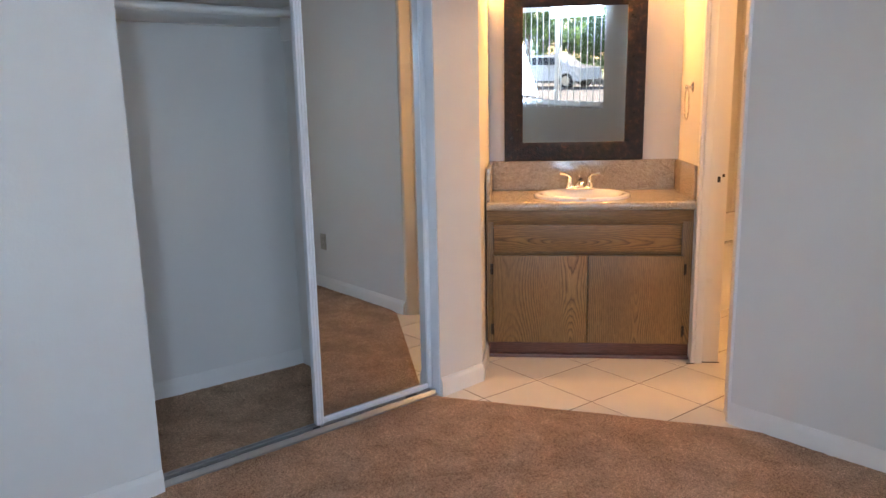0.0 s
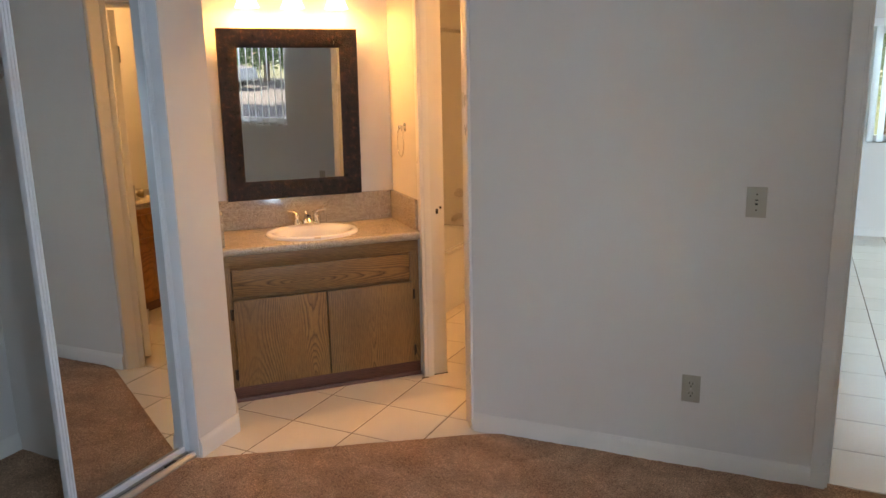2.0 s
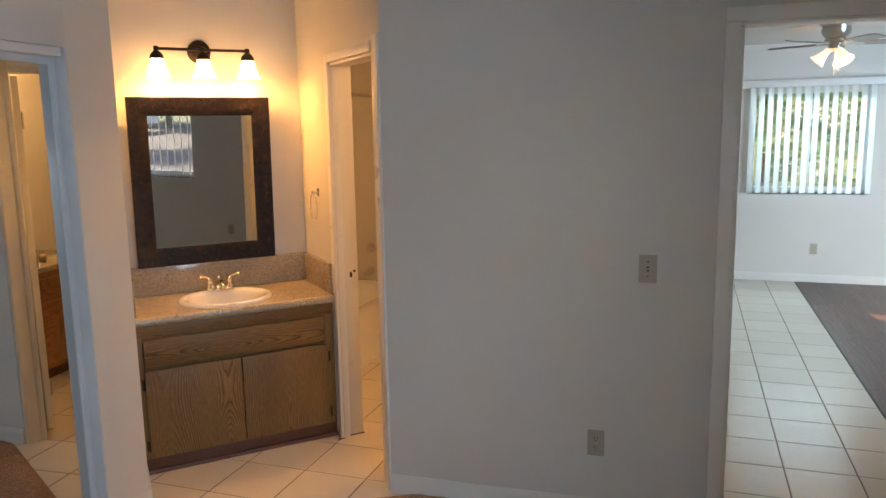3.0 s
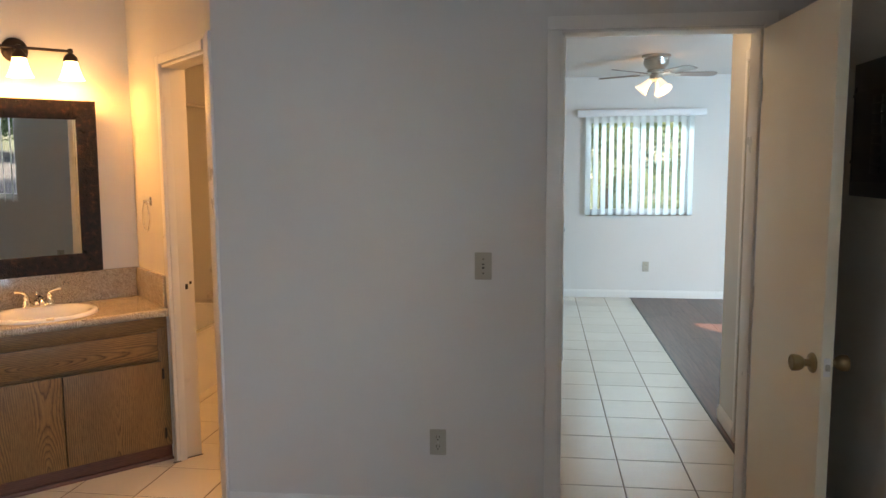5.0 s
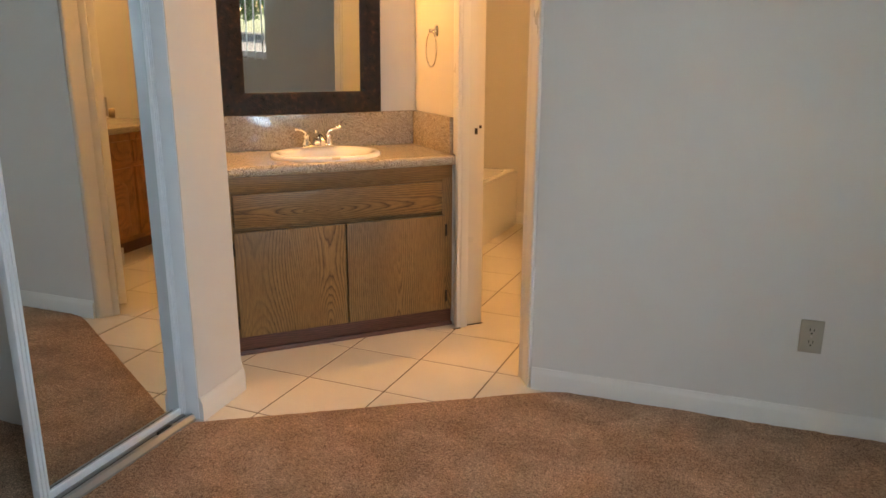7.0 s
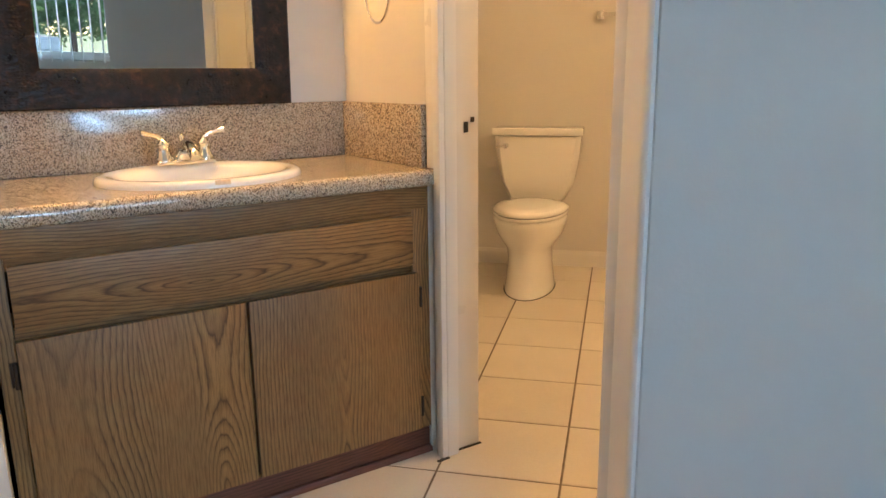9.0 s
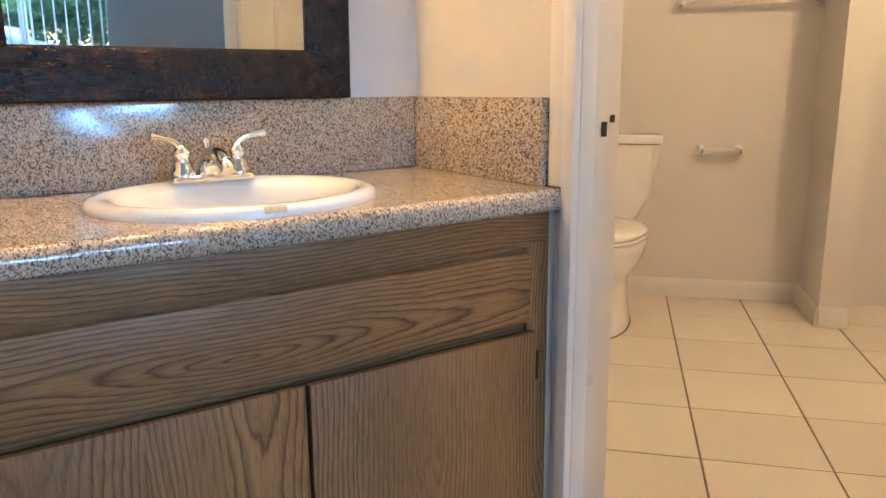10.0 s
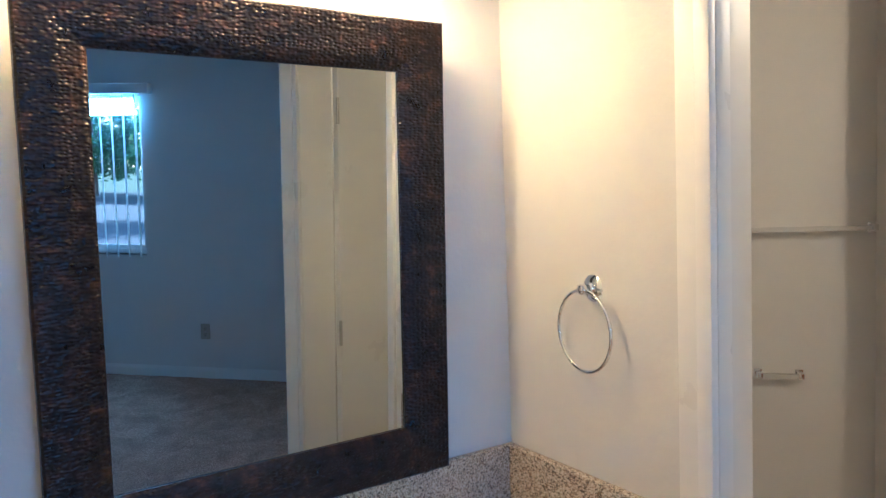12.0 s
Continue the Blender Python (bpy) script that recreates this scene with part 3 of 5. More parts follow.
vcasing("trim_bath_door", 1.122, 1.139, -3.743, -3.712, 0, 2.10)
vcasing("trim_bath_door", 1.130, 1.1375, -3.788, -3.7445, 0.8192, 2.10, "flat white painted trim board standing on the countertop")
vcasing("jamb_bath_door", 1.1395, 1.178, -3.743, -3.712, 0, 2.055, "white painted door jamb with rounded edge", 0.006)
vcasing("jamb_bath_door", 1.179, 1.262, -3.745, -3.734, 0, 2.055, "white painted door jamb with latch cut-out")
vcasing("trim_bath_door", 1.128, 1.1375, -3.122, -3.092, 0, 2.12)
thing("trim_bath_door", prism(bmesh.new(), [(1.1365, -1.1845), (1.1260, -1.1845), (1.1235, -1.190), (1.1185, -1.232), (1.1135, -1.238), (1.1120, -1.250), (1.1155, -1.257), (1.1265, -1.257)], 0.0, 2.12), TRIM, "white painted moulded casing board on the wall end", "door casing", kind="structure", m=MV)
vcasing("jamb_bath_door", 1.139, 1.262, -3.122, -3.108, 0, 2.055, "white painted hinge-side door jamb")
vcasing("trim_bath_door", 1.122, 1.139, -3.711, -3.123, 2.056, 2.10)
vcasing("jamb_bath_door", 1.1395, 1.25, -3.733, -3.123, 2.040, 2.054, "white painted door head jamb")

def caulk(u0, u1, n0, n1):
    return thing("caulk_line", one(u0, u1, -(n1 - VN), -(n0 - VN), 0.0002, 0.004, bevel=0.001), CAULK, "cracked dark caulk line at the door jamb foot", "caulk", kind="structure", m=MV)


caulk(1.14, 1.266, -3.7335, -3.727)
caulk(1.10, 1.14, -3.7115, -3.704)
# threshold strip between tile and laminate
structure("threshold_strip", sweep(bmesh.new(), [(-0.009, 0), (-0.006, 0.004), (0.006, 0.004), (0.009, 0)], (1.110, 3.11, 0), (1.052, 8.6, 0)), BRONZE, "narrow dark metal floor transition strip", "threshold")

# ---------------------------------------------------------------- closet
track = base("closet_track", MC @ pose(-0.055, -1.262, 0), "worn metal double sliding door track on the carpet", "door track")
part("channel", sweep(bmesh.new(), [(0.045, 0), (0.045, 0.012), (0.036, 0.022), (0.032, 0.022), (0.032, 0.012), (0.008, 0.012), (0.008, 0.024), (0.002, 0.024), (0.002, 0.012), (-0.026, 0.012), (-0.026, 0.026), (-0.034, 0.026), (-0.045, 0.012), (-0.045, 0)][::-1], (0, 0.0, 0.006), (0, 1.25, 0.006)), TRACKGREY, track)
part("dirt", one(-0.024, 0.0, 0.0, 1.25, 0.0175, 0.0187), GRIME, track, "dirt in the track groove")
part("dirt", one(0.010, 0.030, 0.0, 1.25, 0.0175, 0.0187), GRIME, track, "dirt in the track groove")
part("stop", one(0.004, 0.034, 1.10, 1.16, 0.0188, 0.030, bevel=0.003), RUBBER, track, "black track stop")
part("stop", one(0.004, 0.034, 0.625, 0.655, 0.0188, 0.030, bevel=0.003), RUBBER, track, "black track stop")

mdoor = base("sliding_mirror_door", MC @ pose(-0.072, -0.612, 0.028), "sliding closet door with full mirror and pale metal frame", "closet door")
W, HT = 0.610, 1.98


def stile(y0, y1):
    bm = bmesh.new()
    box(bm, -0.014, 0.014, y0, y1, 0, HT, bevel=0.003)
    w = (y1 - y0)
    box(bm, 0.0142, 0.0185, y0 + 0.25 * w, y0 + 0.42 * w, 0.0, HT, bevel=0.001)
    box(bm, 0.0142, 0.0185, y0 + 0.62 * w, y0 + 0.8 * w, 0.0, HT, bevel=0.001)
    return bm


part("stile", stile(0.0, 0.034), ALU, mdoor, "pale ribbed metal stile")
part("stile", stile(W - 0.022, W), ALU, mdoor, "pale ribbed metal stile")
part("rail", one(-0.012, 0.012, 0.0345, W - 0.0225, 0.0, 0.022, bevel=0.002), ALU, mdoor)
part("rail", one(-0.012, 0.012, 0.0345, W - 0.0225, HT - 0.03, HT, bevel=0.002), ALU, mdoor)
part("backing", one(-0.0095, -0.0035, 0.0345, W - 0.0225, 0.0222, HT - 0.0302), HARDBOARD, mdoor, "brown hardboard back of the mirror")
part("mirror", one(-0.003, 0.003, 0.0345, W - 0.0225, 0.0222, HT - 0.0302), MIRROR, mdoor, "clear silvered mirror pane")
jam = base("closet_jamb", MC @ pose(-0.055, -0.001, 0.01), "pale blue-white metal closet jamb channel", "door jamb", kind="structure")
part("channel", one(-0.04, 0.052, -0.0012, 0.006, 0.0, 2.03, bevel=0.0005), ALU, jam)
top = base("closet_top_track", MC @ pose(-0.055, -1.255, 2.005), "pale metal overhead sliding door track", "door track", kind="structure")
part("channel", one(-0.045, 0.05, 0.0, 1.235, 0.0, 0.034, bevel=0.002), ALU, top)

shelf = base("closet_shelf", pose(-3.12, 0.80, 0), "white painted closet shelf with hanging rod", "shelf")
part("board", one(0.0, 0.37, 0.0, 1.12, 1.765, 1.785, bevel=0.002), TRIM, shelf)
part("cleat", one(0.0, 0.018, 0.0, 1.12, 1.675, 1.764, bevel=0.002), TRIM, shelf)
bmc = bmesh.new()
side = [(0.019, 1.615), (0.20, 1.615), (0.36, 1.715), (0.36, 1.764), (0.019, 1.764)]
fr, bk = [[bmc.verts.new((x, y, z)) for x, z in side] for y in (1.1005, 1.1195)]
for i in range(5):
    bmc.faces.new((fr[i], fr[(i + 1) % 5], bk[(i + 1) % 5], bk[i]))
bmc.faces.new(fr[::-1])
bmc.faces.new(bk)
bmesh.ops.recalc_face_normals(bmc, faces=bmc.faces[:])
part("end_cleat", bmc, TRIM, shelf, "white painted end board under the shelf")
part("rod", cyl(bmesh.new(), (0.30, 0.0, 1.705), (0.30, 1.10, 1.705), 0.016), TRIM, shelf, "white hanging rod")
part("rod_socket", cyl(bmesh.new(), (0.30, 1.088, 1.705), (0.30, 1.1003, 1.705), 0.026), TRIM, shelf)

# ---------------------------------------------------------------- wall plates


def outlet(m, label):
    ob = base("wall_outlet", m, label, "outlet", "duplex outlets")
    part("plate", one(-0.036, 0.036, -0.006, 0.0, -0.058, 0.058, bevel=0.003), PLATE, ob)
    for z in (0.021, -0.021):
        bm = bmesh.new()
        cyl(bm, (0, -0.0064, z), (0, -0.0082, z), 0.0165, seg=20)
        p = part("receptacle", bm, PLATE, ob)
        b2 = bmesh.new()
        box(b2, -0.0075, -0.0050, -0.0088, -0.0083, z - 0.001, z + 0.009)
        box(b2, 0.0050, 0.0075, -0.0088, -0.0083, z - 0.001, z + 0.008)
        cyl(b2, (0, -0.0083, z - 0.0085), (0, -0.0088, z - 0.0085), 0.003, seg=10)
        part("slots", b2, SLOT, p, "dark plug slots")
    part("screw", cyl(bmesh.new(), (0, -0.0061, 0), (0, -0.0075, 0), 0.003, seg=10), NICKEL, ob)
    return ob


outlet(MN @ pose(0.951, 0, 0.348), "almond plastic duplex outlet low on the bedroom wall")
outlet(pose(1.18, 1.41, 0.36, 0, 0, -90), "almond plastic duplex outlet under the bedroom window wall")
outlet(pose(1.216, 8.62, 0.365), "white duplex outlet under the living room window")
sw = base("light_switch", MN @ pose(1.149, 0, 1.124), "almond plastic toggle light switch on the bedroom wall", "light switch")
part("plate", one(-0.036, 0.036, -0.006, 0.0, -0.058, 0.058, bevel=0.003), PLATE, sw)
part("slot", one(-0.0048, 0.0048, -0.0072, -0.0061, -0.0105, 0.0105), SLOT, sw)
bm = bmesh.new()
box(bm, -0.0042, 0.0042, -0.017, -0.0073, -0.002, 0.006, bevel=0.001)
part("toggle", bm, PLATE, sw)
for z in (-0.03, 0.03):
    part("screw", cyl(bmesh.new(), (0, -0.0061, z), (0, -0.0075, z), 0.0032, seg=10), IRON, sw)

# ---------------------------------------------------------------- bedroom door


def knob(bm, m):
    lathe(bm, [(0.0, 0.0), (0.032, 0.0), (0.034, 0.004), (0.030, 0.010), (0.015, 0.013), (0.012, 0.020), (0.013, 0.030), (0.020, 0.036), (0.0255, 0.046), (0.0275, 0.060), (0.0265, 0.068), (0.022, 0.071), (0.021, 0.069), (0.0, 0.068)], m, 28)
    return bm


bdoor = base("bedroom_door", pose(0.920, 2.995, 0.012, 0, 0, -86.8), "open cream painted flush door with brass knobs", "door")
bm = one(0.0, 0.66, 0.0, 0.036, 0.0, 2.055, bevel=0.002)
part("slab", bm, DOORPAINT, bdoor)
part("knob", knob(bmesh.new(), Matrix.Translation((0.60, 0.0, 0.89)) @ Matrix.Rotation(radians(90), 4, "X")), BRASS, bdoor, "antique brass door knob")
part("knob", knob(bmesh.new(), Matrix.Translation((0.60, 0.036, 0.89)) @ Matrix.Rotation(radians(-90), 4, "X")), BRASS, bdoor, "antique brass door knob")
lp = part("latch_plate", one(0.6602, 0.6615, 0.007, 0.029, 0.86, 0.92, bevel=0.0005), TRIM, bdoor, "painted-over latch plate")
part("latch", one(0.6616, 0.670, 0.012, 0.024, 0.88, 0.90, bevel=0.002), NICKEL, lp, "metal spring latch")
for z in (0.2, 1.0, 1.82):
    part("hinge", cyl(bmesh.new(), (-0.004, -0.004, z - 0.045), (-0.004, -0.004, z + 0.045), 0.006, seg=12), TRIM, bdoor, "painted hinge")

pan = base("breaker_panel", pose(1.18, 2.757, 1.43, 0, 0, -90), "dark grey electrical breaker panel on the wall", "breaker panel")
part("cover", one(0.0, 0.36, -0.012, -0.0005, 0.0, 0.46, bevel=0.003), PANELGREY, pan)
part("door", one(0.035, 0.33, -0.018, -0.0122, 0.05, 0.36, bevel=0.002), BREAKER, pan, "black panel door")
part("hinge_strip", one(0.018, 0.032, -0.017, -0.0122, 0.05, 0.38, bevel=0.002), PANELGREY, pan)
for z in (0.12, 0.35):
    part("screw", cyl(bmesh.new(), (0.010, -0.0122, z), (0.010, -0.0165, z), 0.005, seg=12), SLOT, pan)
for i in range(8):
    part("breaker", one(0.19, 0.26, -0.024, -0.0182, 0.08 + i * 0.033, 0.106 + i * 0.033, bevel=0.002), BREAKER, pan)

# ---------------------------------------------------------------- windows with vertical blinds


def window_unit(name, m, w, h, label, depth=0.13):
    """Two-pane sliding window in its opening; x across, y outwards from the wall face, z up from the sill."""
    ob = base(name, m, label, "window", kind="structure")
    y0, y1 = depth - 0.055, depth
    f = 0.035
    for x0, x1, z0, z1 in ((0, f, 0, h), (w - f, w, 0, h), (f + 0.0005, w - f - 0.0005, 0, f), (f + 0.0005, w - f - 0.0005, h - f, h)):
        part("window_frame", one(x0, x1, y0, y1, z0, z1, bevel=0.003), VINYL, ob)
    for k, (x0, x1) in enumerate(((f, w / 2 + 0.02), (w / 2 - 0.02, w - f))):
        yy = y0 + 0.005 + 0.024 * k
        s = 0.028
        sash = part("sash", one(x0, x0 + s, yy, yy + 0.02, f, h - f, bevel=0.002), VINYL, ob)
        for a, b2, c, d in ((x1 - s, x1, f, h - f), (x0 + s + 0.0005, x1 - s - 0.0005, f, f + s), (x0 + s + 0.0005, x1 - s - 0.0005, h - f - s, h - f)):
            part("sash_bar", one(a, b2, yy, yy + 0.02, c, d, bevel=0.002), VINYL, sash)
        p = part("pane", one(x0 + s, x1 - s, yy + 0.008, yy + 0.012, f + s, h - f - s), GLASS, ob)
        p.visible_shadow = False
    part("window_sill", one(-0.0, w, 0.0, y0 - 0.001, -0.012, 0.0), TRIM, ob)
    return ob


def vertical_blind(m, w, h, turn, label, pitch=0.083, rand=4, skip=()):
    ob = base("vertical_blind", m, label, "blind", "vertical blinds")
    part("head_rail", one(-0.10, w + 0.13, -0.075, -0.002, h + 0.012, h + 0.085, bevel=0.004), VINYL, ob, "white blind valance")
    rng = random.Random(5)
    n = int(w / pitch)
    for i in range(n + 1):
        if i in skip:
            continue
        x = 0.02 + i * (w - 0.04) / n
        a = radians(turn + rng.uniform(-rand, rand))
        bm = bmesh.new()
        prof = []
        for k in range(5):
            q = -0.5 + k / 4
            prof.append((q * 0.086, 0.006 * (1 - 4 * q * q)))
        loop = [(px, py + 0.0006) for px, py in prof] + [(px, py - 0.0006) for px, py in prof[::-1]]
        poly = [(x + px * math.cos(a) - py * math.sin(a), -0.045 + px * math.sin(a) + py * math.cos(a)) for px, py in loop]
        prism(bm, poly, -0.02, h + 0.0118)
        part("vane", bm, VANE, ob)
    return ob


window_unit("window_living", pose(0.52, 8.62, 0.965), 1.18, 1.115, "white vinyl sliding window with two panes")
vertical_blind(pose(0.52, 8.62, 0.985), 1.18, 1.085, 45, "open white vertical blind over living room window", 0.088)
window_unit("window_bedroom", pose(1.18, 0.98, 0.915, 0, 0, -90), 1.48, 1.155, "white vinyl sliding window with two panes", 0.14)
vertical_blind(pose(1.18, 0.98, 0.925, 0, 0, -90), 1.48, 1.135, 50, "open white vertical blind over bedroom window", 0.088)

# ---------------------------------------------------------------- vanity
van = base("vanity_cabinet", MV, "oak vanity cabinet with two doors and false drawer", "cabinet")
L, R, F = 0.099, 1.121, -0.505      # left, right, face-frame front


def vpart(name, x0, x1, y0, y1, z0, z1, mat, bevel=0.0015, label="", parent=None):
    return part(name, one(x0, x1, y0, y1, z0, z1, bevel=bevel), mat, parent or van, label)


vpart("body", L + 0.002, R - 0.002, F + 0.020, -0.003, 0.085, 0.60, OAK_Z)
vpart("stile", L, L + 0.034, F, F + 0.019, 0.082, 0.775, OAK_Z)
vpart("stile", R - 0.052, R, F, F + 0.019, 0.082, 0.775, OAK_Z)
vpart("mullion", 0.580, 0.632, F + 0.0005, F + 0.019, 0.1155, 0.5395, OAK_Z)
vpart("top_rail", L + 0.0345, R - 0.0525, F, F + 0.019, 0.690, 0.775, OAK_X)
vpart("middle_rail", L + 0.0345, R - 0.0525, F + 0.009, F + 0.019, 0.540, 0.572, OAK_X)
vpart("bottom_rail", L + 0.0345, R - 0.0525, F + 0.001, F + 0.019, 0.082, 0.115, OAK_X)
vpart("trim_strip", L + 0.005, R - 0.008, F - 0.006, F - 0.0005, 0.716, 0.775, OAK_X, label="oak strip under the countertop")

part("drawer_front", one(0.137, 1.063, F - 0.017, F - 0.0005, 0.567, 0.702, bevel=0.003), OAK_X, van, "oak false drawer front with level grain")
dl = part("door", one(0.133, 0.603, F - 0.0185, F - 0.0005, 0.090, 0.545, bevel=0.002), OAK_Z, van, "oak veneer slab door")
dr = part("door", one(0.611, 1.078, F - 0.0185, F - 0.0005, 0.090, 0.545, bevel=0.002), OAK_Z, van, "oak veneer slab door")
for d, x in ((dl, 0.127), (dr, 1.084)):
    for z in (0.155, 0.475):
        bm = bmesh.new()
        cyl(bm, (x, F - 0.012, z - 0.028), (x, F - 0.012, z + 0.028), 0.0048, seg=12)
        box(bm, x - 0.010, x + 0.010, F - 0.0075, F - 0.0006, z - 0.026, z + 0.026, bevel=0.002)
        part("hinge", bm, IRON, d, "dark bronze hinge")
toe = part("toe_kick", one(L + 0.006, R + 0.005, F + 0.013, F + 0.030, 0.0, 0.081, bevel=0.002), TOE, van, "red-brown toe kick board")
part("toe_moulding", sweep(bmesh.new(), [(0, 0), (0.012, 0), (0.012, 0.012), (0.008, 0.018), (0, 0.02)], (R + 0.004, F + 0.0128, 0), (L + 0.006, F + 0.0128, 0)), TOE, van)
part("side_filler", one(R + 0.001, 1.137, F + 0.002, F + 0.018, 0.0, 0.775, bevel=0.001), TRIM, van, "white filler strip beside the cabinet")

# countertop with a rounded front edge, an oval hole and splashes
SX, SY, SA, SB = 0.591, -0.288, 0.249, 0.222     # sink centre and half sizes
ctop = base("countertop", MV, "speckled tan and grey granite vanity countertop", "countertop")


def slab_with_hole(x0, x1, y0, y1, z0, z1, cx, cy, a, b2, nose):
    bm = bmesh.new()
    n = 64
    ang = [2 * math.pi * i / n for i in range(n)]

    def rim(p):
        dx, dy = math.cos(p), math.sin(p)
        ts = []
        if dx > 1e-6:
            ts.append((x1 - cx) / dx)
        if dx < -1e-6:
            ts.append((x0 - cx) / dx)
        if dy > 1e-6:
            ts.append((y1 - cy) / dy)
        if dy < -1e-6:
            ts.append((y0 + nose - cy) / dy)
        t = min(ts)
        return cx + dx * t, cy + dy * t
    corners = [math.atan2(yy - cy, xx - cx) % (2 * math.pi) for xx in (x0, x1) for yy in (y0 + nose, y1)]
    ang = sorted(set(ang + corners))
    n = len(ang)
    for z in (z1, z0):
        inner = [bm.verts.new((cx + a * math.cos(p), cy + b2 * math.sin(p), z)) for p in ang]
        outer = [bm.verts.new((*rim(p), z)) for p in ang]
        for i in range(n):
            bm.faces.new((inner[i], outer[i], outer[(i + 1) % n], inner[(i + 1) % n]))
        if z == z1:
            hi = inner
        else:
            for i in range(n):
                bm.faces.new((hi[i], hi[(i + 1) % n], inner[(i + 1) % n], inner[i]))
    # bullnose along the front
    th = z1 - z0
    prof = [(y0 + nose, z1)]
    for k in range(0, 9):
        p = math.pi * k / 8
        prof.append((y0 + nose - nose * math.sin(p) ** 0.8, (z0 + z1) / 2 + th / 2 * math.cos(p)))
    va = [bm.verts.new((x0, y, z)) for y, z in prof]
    vb = [bm.verts.new((x1, y, z)) for y, z in prof]
    for i in range(len(prof) - 1):
        bm.faces.new((va[i], vb[i], vb[i + 1], va[i + 1]))
    bm.faces.new(va)
    bm.faces.new(vb[::-1])
    return bm


part("slab", slab_with_hole(0.099, 1.136, -0.536, -0.002, 0.7755, 0.818, SX, SY, SA - 0.02, SB - 0.02, 0.018), GRANITE, ctop, smooth=50)
part("backsplash", one(0.120, 1.1155, -0.0205, -0.001, 0.8185, 0.985, bevel=0.002), GRANITE, ctop, "granite backsplash")
part("side_splash", one(1.116, 1.1365, -0.484, -0.001, 0.8185, 0.985, bevel=0.002), GRANITE, ctop, "granite side splash")
part("side_splash", one(0.099, 0.1195, -0.500, -0.001, 0.8185, 0.985, bevel=0.002), GRANITE, ctop, "granite side splash")
part("caulk", one(1.124, 1.1368, -0.5365, -0.4860, 0.8182, 0.8195), CAULK, ctop, "dark caulk line at the counter end")

sink = base("sink", MV @ Matrix.Translation((SX, SY, 0.818)), "white oval drop-in porcelain sink with worn tan stain", "sink")
prof = [(1.0, 0.0), (1.0, 0.006), (0.985, 0.013), (0.955, 0.017), (0.90, 0.018), (0.84, 0.014), (0.80, 0.004), (0.77, -0.02), (0.72, -0.06), (0.62, -0.10), (0.45, -0.128), (0.2, -0.142), (0.085, -0.146), (0.085, -0.152), (0.25, -0.152), (0.5, -0.142), (0.68, -0.112), (0.80, -0.06), (0.86, -0.004), (0.9, 0.0)]
bm = bmesh.new()
rings = []
for r, z in prof:
    rr = []
    for i in range(56):
        a = 2 * math.pi * i / 56
        y = r * SB * math.sin(a)
        if r < 0.90:
            y = y * (1 - 0.05) - 0.018 * min(1, (0.9 - r) / 0.12)
        rr.append(bm.verts.new((r * SA * math.cos(a), y, z)))
    rings.append(rr)
for a, b2 in zip(rings, rings[1:]):
    for i in range(56):
        bm.faces.new((a[i], a[(i + 1) % 56], b2[(i + 1) % 56], b2[i]))
bowl = part("basin", bm, PORCELAIN, sink, smooth=60)
part("drain", lathe(bmesh.new(), [(0.0, -0.143), (0.014, -0.142), (0.016, -0.1445), (0.022, -0.1445), (0.026, -0.141), (0.028, -0.1455)], Matrix.Translation((0, -0.018, 0))), CHROME, sink, "chrome pop-up drain")
bm = bmesh.new()
rows = []
for r, z in ((1.003, 0.0068), (0.989, 0.0140), (0.975, 0.0168)):
    rr = []
    for i in range(13):
        a = radians(-97 + 8 * i / 12)
        k = r + (0.010 * math.sin(i * 1.7) if z > 0.016 else 0.0)
        rr.append(bm.verts.new((k * SA * math.cos(a), k * SB * math.sin(a), z)))
    rows.append(rr)
for p, q in zip(rows, rows[1:]):
    for i in range(12):
        bm.faces.new((p[i], p[i + 1], q[i + 1], q[i]))
part("stain", bm, STAIN, sink, "tan worn stain on the rim")

fau = base("faucet", MV @ Matrix.Translation((SX + 0.002, -0.128, 0.8345)) @ Matrix.Scale(1.06, 4), "chrome two-handle centreset bathroom faucet", "faucet")
bm = bmesh.new()
box(bm, -0.074, 0.074, -0.025, 0.025, 0.0, 0.014, bevel=0.009, seg=3)
part("base_plate", bm, CHROME, fau, smooth=60)
for sgn in (-1, 1):
    x = sgn * 0.050
    bm = lathe(bmesh.new(), [(0.024, 0.0), (0.024, 0.010), (0.020, 0.014), (0.016, 0.026), (0.0135, 0.036), (0.016, 0.039), (0.016, 0.044), (0.012, 0.050), (0.008, 0.056), (0.0, 0.058)], Matrix.Translation((x, 0, 0.010)), 24)
    h = part("handle_body", bm, CHROME, fau, smooth=60)
    part("lever", tube(bmesh.new(), [(x, 0, 0.056), (x + sgn * 0.004, 0, 0.068), (x + sgn * 0.013, -0.002, 0.075), (x + sgn * 0.028, -0.004, 0.079), (x + sgn * 0.040, -0.006, 0.082), (x + sgn * 0.052, -0.008, 0.084), (x + sgn * 0.0525, -0.008, 0.084)], [0.009, 0.007, 0.0055, 0.0052, 0.0065, 0.0085, 0.006]), CHROME, h, smooth=50)
part("spout", tube(bmesh.new(), [(0, 0.006, 0.006), (0, 0.003, 0.028), (0, -0.010, 0.045), (0, -0.036, 0.052), (0, -0.070, 0.046), (0, -0.098, 0.032), (0, -0.104, 0.025)], [0.026, 0.022, 0.018, 0.016, 0.014, 0.013, 0.0115], 18), CHROME, fau, smooth=60)
